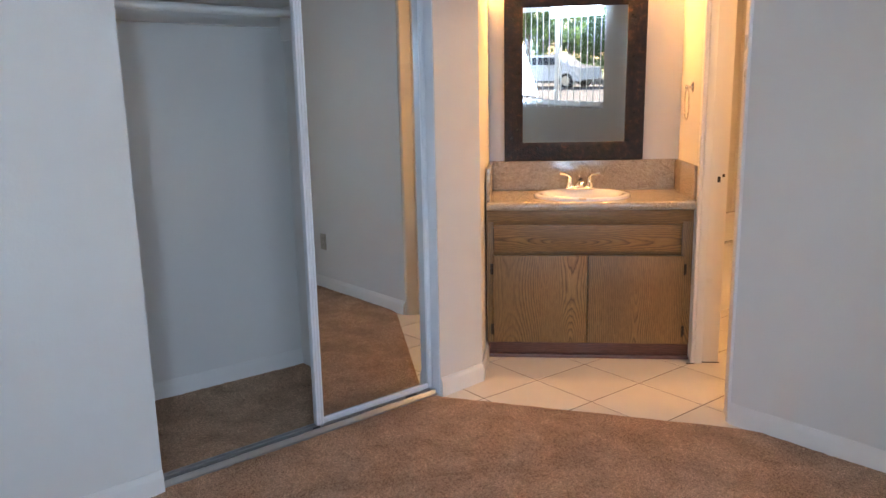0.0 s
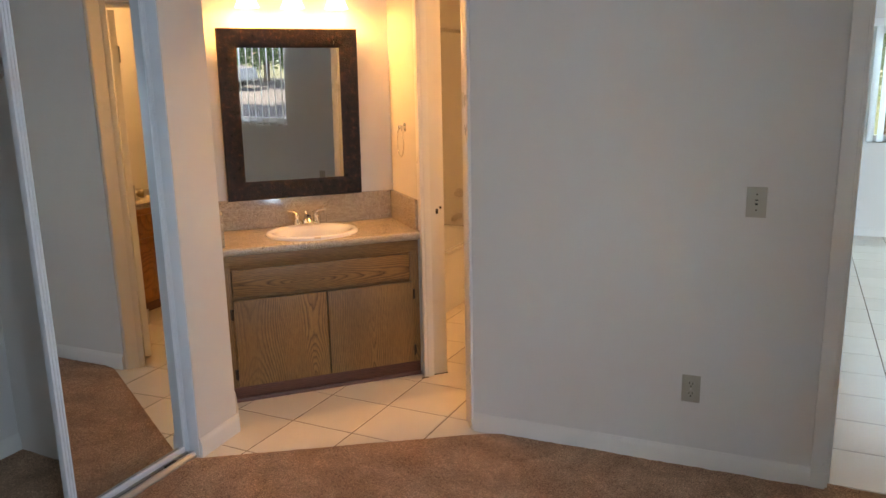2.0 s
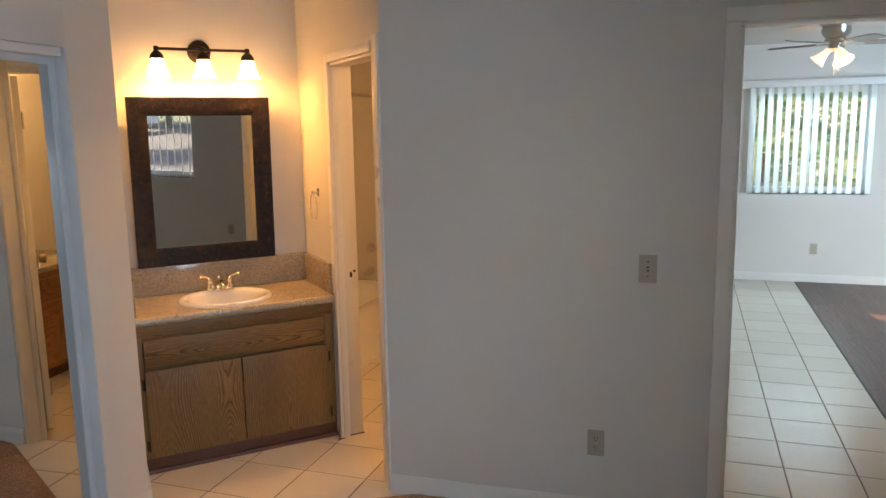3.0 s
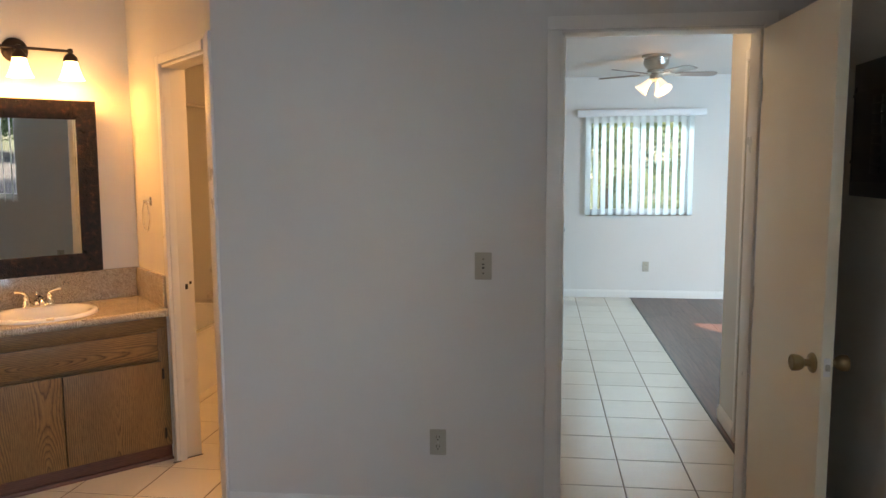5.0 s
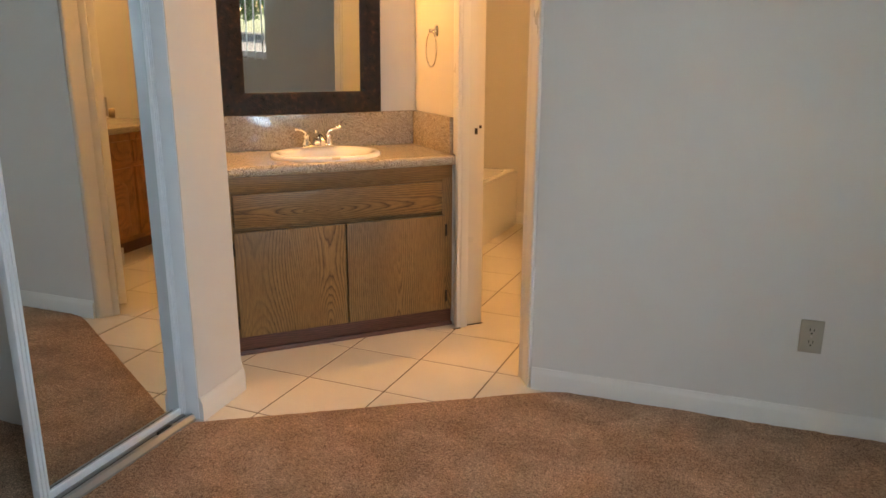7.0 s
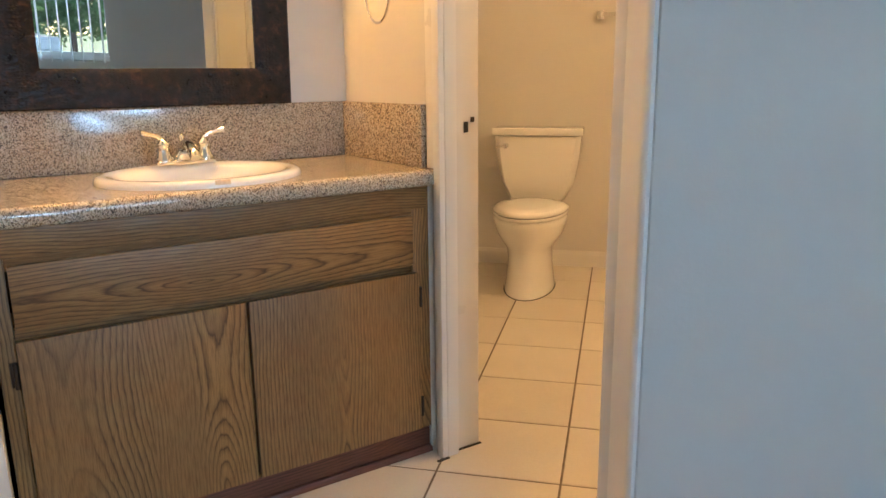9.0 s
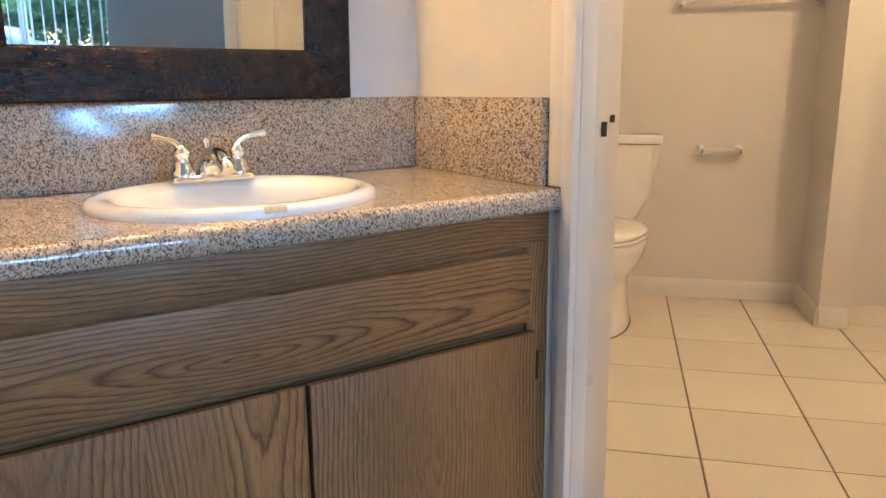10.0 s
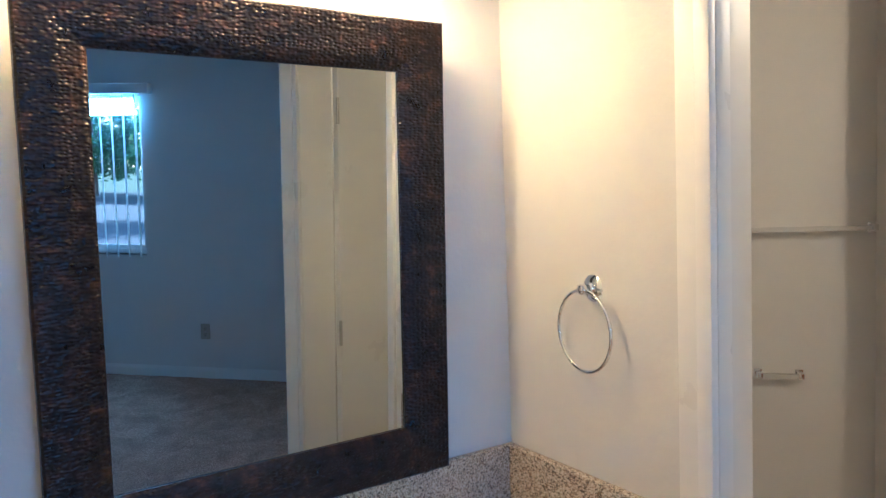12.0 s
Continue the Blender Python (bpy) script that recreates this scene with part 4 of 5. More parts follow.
part("lift_rod", lathe(bmesh.new(), [(0.0025, 0.0), (0.0025, 0.040), (0.006, 0.043), (0.005, 0.048), (0.0085, 0.055), (0.0075, 0.062), (0.0, 0.065)], Matrix.Translation((0, 0.018, 0.012)), 18), CHROME, fau, smooth=60)

# mirror in a wide hammered frame, hung so that it leans forward a little
LEAN = 1.9
mir = base("vanity_mirror", MV @ Matrix.Translation((0.560, -0.026, 0.9865)) @ Matrix.Rotation(radians(1.5), 4, "Z") @ Matrix.Rotation(radians(LEAN), 4, "X"), "wall mirror with wide hammered dark bronze frame", "mirror")
mw, mh, mf = 0.377, 0.915, 0.100


def frame_side(corners, name):
    """One mitred length of the frame: outer edge a-b, inner edge c-d."""
    a, b2, c, d = corners
    bm = bmesh.new()
    rows = []
    for t, y in ((0.0, 0.0), (0.0, -0.026), (0.04, -0.030), (0.5, -0.027), (0.93, -0.020), (1.0, -0.016), (1.0, 0.0)):
        p = Vector(a).lerp(Vector(d), t)
        q = Vector(b2).lerp(Vector(c), t)
        rows.append((bm.verts.new((p.x, y, p.y)), bm.verts.new((q.x, y, q.y))))
    for i in range(len(rows)):
        j = (i + 1) % len(rows)
        bm.faces.new((rows[i][0], rows[i][1], rows[j][1], rows[j][0]))
    bm.faces.new([r[0] for r in rows])
    bm.faces.new([r[1] for r in rows][::-1])
    return part(name, bm, HAMMERED, mir, smooth=25)


O = [(-mw, 0), (mw, 0), (mw, mh), (-mw, mh)]
I = [(-mw + mf, mf), (mw - mf, mf), (mw - mf, mh - mf), (-mw + mf, mh - mf)]
for i in range(4):
    j = (i + 1) % 4
    frame_side((O[i], O[j], I[j], I[i]), "frame_side")
part("glass", one(-mw + mf - 0.004, mw - mf + 0.004, -0.012, -0.006, mf - 0.004, mh - mf + 0.004), MIRROR, mir, "clear silvered glass")
part("backing", one(-mw + 0.01, mw - 0.01, 0.0005, 0.004, 0.012, mh - 0.01), BRONZE, mir)

# three-light bar
lt = base("vanity_light", MV @ Matrix.Translation((0.585, 0, 2.145)), "oil-rubbed bronze three-light bar with lit glass shades", "wall light")
part("wall_plate", lathe(bmesh.new(), [(0.0, 0.030), (0.035, 0.030), (0.055, 0.022), (0.062, 0.012), (0.062, 0.0), (0.0, 0.0)], Matrix.Rotation(radians(90), 4, "X"), 36), BRONZE, lt)
part("arm", cyl(bmesh.new(), (0, -0.03, 0), (0, -0.125, 0), 0.011), BRONZE, lt)
part("bar", cyl(bmesh.new(), (-0.235, -0.125, 0), (0.235, -0.125, 0), 0.0075), BRONZE, lt)
for x in (-0.235, 0.0, 0.235):
    bm = bmesh.new()
    lathe(bm, [(0.0, 0.016), (0.012, 0.012), (0.014, 0.0), (0.012, -0.010), (0.020, -0.016), (0.032, -0.030), (0.036, -0.044), (0.036, -0.052), (0.0, -0.052)], Matrix.Translation((x, -0.125, 0)), 24)
    so = part("socket", bm, BRONZE, lt)
    bm = bmesh.new()
    lathe(bm, [(0.032, -0.0525), (0.036, -0.070), (0.042, -0.095), (0.052, -0.125), (0.062, -0.145), (0.060, -0.145), (0.050, -0.124), (0.040, -0.095), (0.034, -0.070), (0.030, -0.0525)], Matrix.Translation((x, -0.125, 0)), 28)
    part("shade", bm, SHADE_ON, so, "lit frosted bell glass shade", smooth=60)
    place = MV @ Vector((0.585 + x, -0.125, 2.145 - 0.136))
    lamp("vanity_bulb", "POINT", Matrix.Translation(place), VAN_W, WARM, radius=0.032)

tr = base("towel_ring", MV @ Matrix.Translation((1.138, -0.275, 1.365)) @ Matrix.Rotation(radians(-90), 4, "Z"), "chrome towel ring on the wall above the counter", "towel ring")
part("rosette", lathe(bmesh.new(), [(0.0, 0.006), (0.020, 0.005), (0.027, 0.0), (0.0, 0.0)], Matrix.Rotation(radians(90), 4, "X"), 28), CHROME, tr)
part("post", lathe(bmesh.new(), [(0.013, 0.004), (0.008, 0.009), (0.008, 0.018), (0.011, 0.022), (0.011, 0.032), (0.007, 0.036), (0.0, 0.037)], Matrix.Rotation(radians(90), 4, "X"), 20), CHROME, tr, smooth=60)
part("ring", ring(bmesh.new(), Matrix.Translation((0, -0.026, -0.082)) @ Matrix.Rotation(radians(-5), 4, "Z") @ Matrix.Rotation(radians(90), 4, "X"), 0.080, 0.0038), CHROME, tr, smooth=80)

# ---------------------------------------------------------------- bathroom
stk = base("strike_plate", MV @ Matrix.Translation((1.225, -0.5415, 0.925)), "dark latch hole worn into the painted door jamb", "latch plate")
part("hole", one(-0.012, 0.002, -0.0016, -0.0004, -0.014, 0.014, bevel=0.0005), SLOT, stk)
part("worn_patch", one(0.010, 0.022, -0.0016, -0.0004, 0.012, 0.026, bevel=0.0005), IRON, stk)
bth = base("bathroom_door", pose(*uv(1.262, -3.128), 0.012) @ Matrix.Rotation(radians(45), 4, "Z"), "open white painted bathroom door with brass knob", "door")
part("slab", one(0.002, 0.585, -0.001, 0.034, 0.0, 2.02, bevel=0.002), TRIM, bth)
for y, a in ((-0.001, 90), (0.034, -90)):
    part("knob", knob(bmesh.new(), Matrix.Translation((0.53, y, 0.93)) @ Matrix.Rotation(radians(a), 4, "X")), BRASS, bth, "antique brass door knob")
for z in (0.25, 1.0, 1.78):
    part("hinge", cyl(bmesh.new(), (-0.002, 0.04, z - 0.045), (-0.002, 0.04, z + 0.045), 0.006, seg=12), NICKEL, bth, "worn metal hinge")


def loft(rows, seg=36):
    """A closed skin through level ovals: (z, centre y, half x, half y front, half y back)."""
    bm = bmesh.new()
    rr = []
    for z, cy, a, bf, bb in rows:
        rr.append([bm.verts.new((a * math.cos(p), cy + (bb if math.sin(p) > 0 else bf) * math.sin(p), z)) for p in (2 * math.pi * i / seg for i in range(seg))])
    for a, b2 in zip(rr, rr[1:]):
        for i in range(seg):
            bm.faces.new((a[i], a[(i + 1) % seg], b2[(i + 1) % seg], b2[i]))
    bm.faces.new(rr[0][::-1])
    bm.faces.new(rr[-1])
    return bm


toi = base("toilet", pose(-1.80, 5.685, 0), "white two-piece toilet with closed lid", "toilet")
part("pedestal", loft([(0.0, -0.42, 0.126, 0.292, 0.24), (0.012, -0.42, 0.128, 0.294, 0.24), (0.03, -0.42, 0.123, 0.286, 0.23), (0.14, -0.42, 0.113, 0.264, 0.22), (0.205, -0.42, 0.114, 0.262, 0.22), (0.235, -0.42, 0.126, 0.270, 0.22), (0.265, -0.422, 0.150, 0.282, 0.23), (0.30, -0.426, 0.170, 0.294, 0.235), (0.345, -0.43, 0.183, 0.305, 0.24), (0.375, -0.43, 0.188, 0.310, 0.24), (0.3835, -0.43, 0.182, 0.304, 0.236)]), PORCELAIN, toi, smooth=60)
# Dark fillers whose colour stands for the shade under seat and lid.
part("gap", loft([(0.3837, -0.43, 0.178, 0.300, 0.186), (0.3872, -0.43, 0.178, 0.300, 0.186)]), SLOT, toi, "dark filler painted as the shade under the seat")
part("seat", loft([(0.3874, -0.43, 0.187, 0.316, 0.19), (0.390, -0.43, 0.190, 0.319, 0.19), (0.399, -0.43, 0.190, 0.319, 0.19), (0.402, -0.43, 0.187, 0.316, 0.19)]), PORCELAIN, toi, smooth=50)
part("gap", loft([(0.4022, -0.43, 0.180, 0.308, 0.186), (0.4058, -0.43, 0.180, 0.308, 0.186)]), SLOT, toi, "dark filler painted as the shade under the lid")
part("lid", loft([(0.406, -0.43, 0.186, 0.316, 0.19), (0.410, -0.43, 0.190, 0.320, 0.19), (0.420, -0.43, 0.188, 0.317, 0.19), (0.430, -0.43, 0.160, 0.285, 0.18), (0.433, -0.43, 0.10, 0.2, 0.14)]), PORCELAIN, toi, smooth=60)
bm = bmesh.new()
rr = []
for z, w, d in ((0.386, 0.125, 0.150), (0.41, 0.150, 0.16), (0.50, 0.195, 0.175), (0.63, 0.218, 0.185), (0.745, 0.228, 0.19)):
    rr.append([bm.verts.new((sx * w, y, z)) for sx, y in ((-1, -0.01), (-1, -d + 0.03), (-0.88, -d), (0.88, -d), (1, -d + 0.03), (1, -0.01))])
for a, b2 in zip(rr, rr[1:]):
    for i in range(6):
        bm.faces.new((a[i], a[(i + 1) % 6], b2[(i + 1) % 6], b2[i]))
bm.faces.new(rr[0])
bm.faces.new(rr[-1][::-1])
part("tank", bm, PORCELAIN, toi, smooth=40)
part("tank_lid", one(-0.240, 0.240, -0.205, -0.004, 0.748, 0.788, bevel=0.010, seg=3), PORCELAIN, toi)
bm = lathe(bmesh.new(), [(0.0, 0.014), (0.012, 0.013), (0.015, 0.006), (0.015, 0.0)], Matrix.Translation((-0.165, -0.192, 0.695)) @ Matrix.Rotation(radians(90), 4, "X"), 18)
tube(bm, [(-0.165, -0.205, 0.695), (-0.19, -0.21, 0.693), (-0.215, -0.208, 0.690)], [0.006, 0.006, 0.007], 10)
part("flush_lever", bm, CHROME, toi, "chrome flush lever")
part("caulk", loft([(0.0, -0.42, 0.131, 0.297, 0.244), (0.003, -0.42, 0.131, 0.297, 0.244)]), CAULK, toi, "dark line where the toilet meets the floor")


def bar_holder(name, x0, x1, z, label, r, depth, cat):
    ob = base(name, pose(x0, 5.70, z), label, cat)
    w = x1 - x0
    for x in (0, w):
        bm = bmesh.new()
        box(bm, x - 0.017, x + 0.017, -0.008, -0.0005, -0.022, 0.022, bevel=0.002)
        box(bm, x - 0.012, x + 0.012, -depth - 0.010, -0.0082, -0.013, 0.015, bevel=0.003)
        part("post", bm, CHROME, ob, "chrome bracket")
    part("bar", one(0.0125, w - 0.0125, -depth - r, -depth + r, -r, r, bevel=0.002), ACRYLIC, ob, "clear plastic bar")
    return ob


bar_holder("towel_bar", -1.50, -0.925, 1.362, "towel bar with chrome brackets on bathroom wall", 0.009, 0.05, "towel bar")
bar_holder("toilet_paper_holder", -1.385, -1.215, 0.708, "empty toilet paper holder with chrome brackets", 0.010, 0.045, "paper holder")

tub = base("bathtub", pose(-2.255, 4.172, 0), "white alcove bathtub with plain apron", "bathtub")
bm = bmesh.new()
x0, x1, y1, zt = -0.752, 0.0, 1.525, 0.42
out = [(x0, 0.002), (x1, 0.002), (x1, y1), (x0, y1)]
lev = [[bm.verts.new((x, y, 0.0)) for x, y in out], [bm.verts.new((x, y, zt - 0.02)) for x, y in out], [bm.verts.new((x * 0.985, y, zt)) for x, y in out]]
for ins, z in ((0.075, zt), (0.09, zt - 0.015), (0.13, 0.16), (0.18, 0.11)):
    lev.append([bm.verts.new((x0 + ins, 0.002 + ins, z)), bm.verts.new((x1 - ins, 0.002 + ins, z)), bm.verts.new((x1 - ins, y1 - ins, z)), bm.verts.new((x0 + ins, y1 - ins, z))])
for a, b2 in zip(lev, lev[1:]):
    for i in range(4):
        bm.faces.new((a[i], a[(i + 1) % 4], b2[(i + 1) % 4], b2[i]))
bm.faces.new(lev[-1])
bmesh.ops.bevel(bm, geom=bm.edges[:], offset=0.012, segments=2, affect="EDGES")
part("shell", bm, PORCELAIN, tub, smooth=50)
rod = base("shower_rod", pose(-2.255, 4.17, 1.955), "metal shower curtain rod over the tub", "shower rod")
part("rod", cyl(bmesh.new(), (0, 0.012, 0), (0, 1.518, 0), 0.0125), NICKEL, rod)
for y in (0.0005, 1.5182):
    part("flange", cyl(bmesh.new(), (0, y, 0), (0, y + 0.0115, 0), 0.030), NICKEL, rod)
val = base("tub_valve", pose(-2.66, 5.70, 0.70), "brass-coloured tub valve with lever handle", "tub valve")
part("plate", lathe(bmesh.new(), [(0.0, 0.012), (0.032, 0.010), (0.04, 0.0)], Matrix.Rotation(radians(90), 4, "X")), NICKEL, val)
part("lever", tube(bmesh.new(), [(0, -0.012, 0), (0, -0.06, 0), (0.02, -0.075, 0), (0.09, -0.08, 0.0)], [0.022, 0.02, 0.012, 0.009]), NICKEL, val)
spo = base("tub_spout", pose(-2.66, 5.70, 0.50), "metal tub spout on the tiled end wall", "tub spout")
part("spout", tube(bmesh.new(), [(0, 0, 0), (0, -0.09, 0), (0, -0.125, -0.012), (0, -0.13, -0.03)], [0.026, 0.026, 0.024, 0.02]), NICKEL, spo)
v2 = base("bathroom_cabinet", pose(-0.65, 3.14, 0), "orange oak bathroom vanity cabinet with arched panel doors", "cabinet")
part("body", one(0.0, 0.665, 0.0, 1.40, 0.085, 0.775, bevel=0.002), OAK_RED, v2)
part("toe_kick", one(0.05, 0.66, 0.0, 1.40, 0.0, 0.0848), TOE, v2)
for i in range(3):
    y0 = 0.02 + i * 0.46
    d = part("door", one(-0.018, -0.0005, y0, y0 + 0.43, 0.12, 0.56, bevel=0.004), OAK_RED, v2)
    bm = bmesh.new()
    arch = [(y0 + 0.06, 0.18), (y0 + 0.37, 0.18), (y0 + 0.37, 0.43)] + [(y0 + 0.215 + 0.155 * math.cos(a), 0.43 + 0.07 * math.sin(a)) for a in (math.pi * k / 10 for k in range(1, 10))] + [(y0 + 0.06, 0.43)]
    fa = [bm.verts.new((-0.0185, y, z)) for y, z in arch]
    fb = [bm.verts.new((-0.026, y0 + 0.215 + (y - y0 - 0.215) * 0.9, 0.34 + (z - 0.34) * 0.92)) for y, z in arch]
    for k in range(len(arch)):
        bm.faces.new((fa[k], fa[(k + 1) % len(arch)], fb[(k + 1) % len(arch)], fb[k]))
    bm.faces.new(fa[::-1])
    bm.faces.new(fb)
    part("raised_panel", bm, OAK_RED, d)
    part("drawer_front", one(-0.018, -0.0005, y0, y0 + 0.43, 0.59, 0.73, bevel=0.004), OAK_RED, v2)
c2 = base("bathroom_countertop", pose(-0.68, 3.14, 0.776), "speckled granite bathroom countertop", "countertop")
part("slab", one(0.0, 0.695, 0.0, 1.42, 0.0, 0.040, bevel=0.006), GRANITE, c2)
bl = base("bathroom_light", pose(-0.50, 4.05, H), "round frosted ceiling light in the bathroom", "ceiling light")
part("pan", cyl(bmesh.new(), (0, 0, -0.02), (0, 0, -0.0005), 0.13, seg=32), TRIM, bl)
part("globe", lathe(bmesh.new(), [(0.12, -0.0205), (0.122, -0.05), (0.09, -0.085), (0.0, -0.10)], Matrix(), 32), glow("lit_globe", (1, 0.72, 0.42), 7.0), bl, "lit frosted glass globe", smooth=70)
lamp("bathroom_bulb", "POINT", Matrix.Translation((-0.50, 4.05, H - 0.16)), BATH_W, (1.0, 0.55, 0.20), radius=0.06)

# ---------------------------------------------------------------- living room
fan = base("ceiling_fan", pose(1.06, 7.0, H), "brushed nickel hugger ceiling fan with glass shades", "ceiling fan")
part("housing", lathe(bmesh.new(), [(0.0, -0.0005), (0.128, -0.0005), (0.130, -0.022), (0.112, -0.030), (0.108, -0.046), (0.116, -0.052), (0.112, -0.085), (0.090, -0.118), (0.070, -0.130), (0.085, -0.140), (0.085, -0.158), (0.0, -0.158)], Matrix(), 36), NICKEL, fan)
part("light_kit", lathe(bmesh.new(), [(0.0, -0.1585), (0.048, -0.1585), (0.056, -0.18), (0.054, -0.215), (0.035, -0.235), (0.0, -0.24)], Matrix(), 28), NICKEL, fan)
BLADE = material("dark_blade", (0.20, 0.165, 0.145), 0.3)
for k in range(5):
    a = radians(72 * k + 8)
    m = Matrix.Rotation(a, 4, "Z") @ Matrix.Translation((0, 0, -0.170)) @ Matrix.Rotation(radians(-11), 4, "X")
    bm = bmesh.new()
    pts = [(0.17, -0.05), (0.50, -0.065), (0.545, -0.045), (0.555, 0.0), (0.545, 0.045), (0.50, 0.065), (0.17, 0.05)]
    prism(bm, pts, -0.003, 0.003)
    bm.transform(m)
    bld = part("blade", bm, BLADE, fan, "dark fan blade")
    bm = one(0.06, 0.22, -0.018, 0.018, -0.0085, -0.0035, bevel=0.001)
    bm.transform(m)
    part("blade_arm", bm, NICKEL, bld)
for k in range(3):
    a = radians(120 * k - 60)
    m = Matrix.Translation((0, 0, -0.222)) @ Matrix.Rotation(a, 4, "Z") @ Matrix.Translation((0.05, 0, 0)) @ Matrix.Rotation(radians(-42), 4, "Y")
    part("shade", lathe(bmesh.new(), [(0.022, -0.0), (0.028, -0.03), (0.038, -0.07), (0.055, -0.115), (0.066, -0.13), (0.063, -0.13), (0.052, -0.113), (0.035, -0.07), (0.025, -0.03), (0.018, 0.0)], m, 24), FAN_SHADE, fan, "lit frosted glass shade", smooth=60)
part("pull_chain", cyl(bmesh.new(), (0.03, -0.03, -0.225), (0.03, -0.03, -0.40), 0.0025, seg=8), NICKEL, fan)
part("pull_chain", cyl(bmesh.new(), (-0.01, -0.05, -0.21), (-0.01, -0.05, -0.44), 0.0025, seg=8), NICKEL, fan)

lamp("fan_bulb", "POINT", Matrix.Translation((1.06, 7.0, H - 0.40)), 1.2, (1.0, 0.6, 0.28), radius=0.05)
hl = base("hallway_light", pose(0.62, 3.95, H), "round frosted ceiling light in the hallway", "ceiling light")
part("pan", cyl(bmesh.new(), (0, 0, -0.02), (0, 0, -0.0005), 0.13, seg=32), TRIM, hl)
part("globe", lathe(bmesh.new(), [(0.12, -0.0205), (0.122, -0.05), (0.09, -0.085), (0.0, -0.10)], Matrix(), 32), glow("lit_hall_globe", (1, 0.72, 0.42), 4.0), hl, "lit frosted glass globe", smooth=70)
lamp("hallway_bulb", "POINT", Matrix.Translation((0.62, 3.95, H - 0.16)), HALL_W, (1.0, 0.78, 0.42), radius=0.06)

kc = base("kitchen_counter", pose(-0.9, 6.35, 0), "kitchen bar counter end with pale worktop", "counter")
part("body", one(0.0, 1.05, 0.05, 0.60, 0.0, 0.965), WALL, kc)
part("worktop", one(-0.02, 1.14, 0.0, 0.65, 0.966, 1.005, bevel=0.012), GRANITE, kc)

pat = base("patio_door", pose(2.95, 4.47, 0.0), "white sliding glass patio door", "patio door", kind="structure")
for x0, x1, z0, z1 in ((0, 0.05, 0.0, 2.05), (1.40, 1.45, 0.0, 2.05), (0.0505, 1.3995, 0.0, 0.05), (0.0505, 1.3995, 2.0, 2.05), (0.70, 0.76, 0.0505, 1.9995)):
    part("frame", one(x0, x1, -0.08, -0.03, z0, z1, bevel=0.003), VINYL, pat)
for x0, x1 in ((0.0505, 0.6995), (0.7605, 1.3995)):
    p = part("pane", one(x0, x1, -0.057, -0.052, 0.0505, 1.9995), GLASS, pat)
    p.visible_shadow = False
pb = base("vertical_blind", pose(2.95, 4.53, 0.03), "open white vertical blind over the patio door", "blind", "vertical blinds")
part("head_rail", one(-0.05, 1.5, -0.02, 0.05, 2.06, 2.13, bevel=0.003), VINYL, pb)
for i in range(16):
    bm = one(-0.043, 0.043, -0.0008, 0.0008, -0.02, 2.059)
    bm.transform(Matrix.Translation((0.04 + i * 0.09, 0.02, 0)) @ Matrix.Rotation(radians(118), 4, "Z"))
    part("vane", bm, VANE, pb)
lamp("patio_sky_light", "AREA", look((3.68, 4.50, 1.05), (3.0, 7.0, 0.8)), PATIO_W, (0.33, 0.68, 1.0), size=1.35, size_y=1.9)

# ---------------------------------------------------------------- outside
gr = bmesh.new()
box(gr, -60, 90, -90, 90, -0.35, -0.15)
structure("ground", gr, LAWN, "lawn outside the windows", "ground")
structure("pavement", one(3.0, 8.6, -40, 40, -0.15, -0.10, bevel=0.01), CONCRETE, "pale concrete footpath outside", "pavement")
structure("road", one(9.0, 30.0, -60, 60, -0.149, -0.135), ASPHALT, "asphalt car park outside", "road")


def foliage(rng, centre, rad, count, size):
    """Many small pointed leaves gathered in uneven clumps."""
    clumps = []
    for _ in range(max(8, count // 220)):
        d = Vector((rng.gauss(0, 1), rng.gauss(0, 1), rng.gauss(0, 1))).normalized() * rng.uniform(0.35, 1.0)
        clumps.append((Vector((d.x * rad[0], d.y * rad[1], d.z * rad[2])), rng.uniform(0.18, 0.42) * min(rad)))
    vs, fs = [], []
    for _ in range(count):
        c, r = rng.choice(clumps)
        d = Vector((rng.gauss(0, 1), rng.gauss(0, 1), rng.gauss(0, 0.8))).normalized() * r * rng.uniform(0.4, 1.05)
        p = Vector(centre) + c + d
        a = Vector((rng.gauss(0, 1), rng.gauss(0, 1), rng.gauss(0, 0.6))).normalized() * size * rng.uniform(0.6, 1.3)
        b2 = a.orthogonal().normalized() * size * 0.32
        k = len(vs)
        vs += [tuple(p), tuple(p + a * 0.5 + b2), tuple(p + a), tuple(p + a * 0.5 - b2)]
        fs.append((k, k + 1, k + 2, k + 3))
    me = bpy.data.meshes.new("crown")
    me.from_pydata(vs, [], fs)
    return me


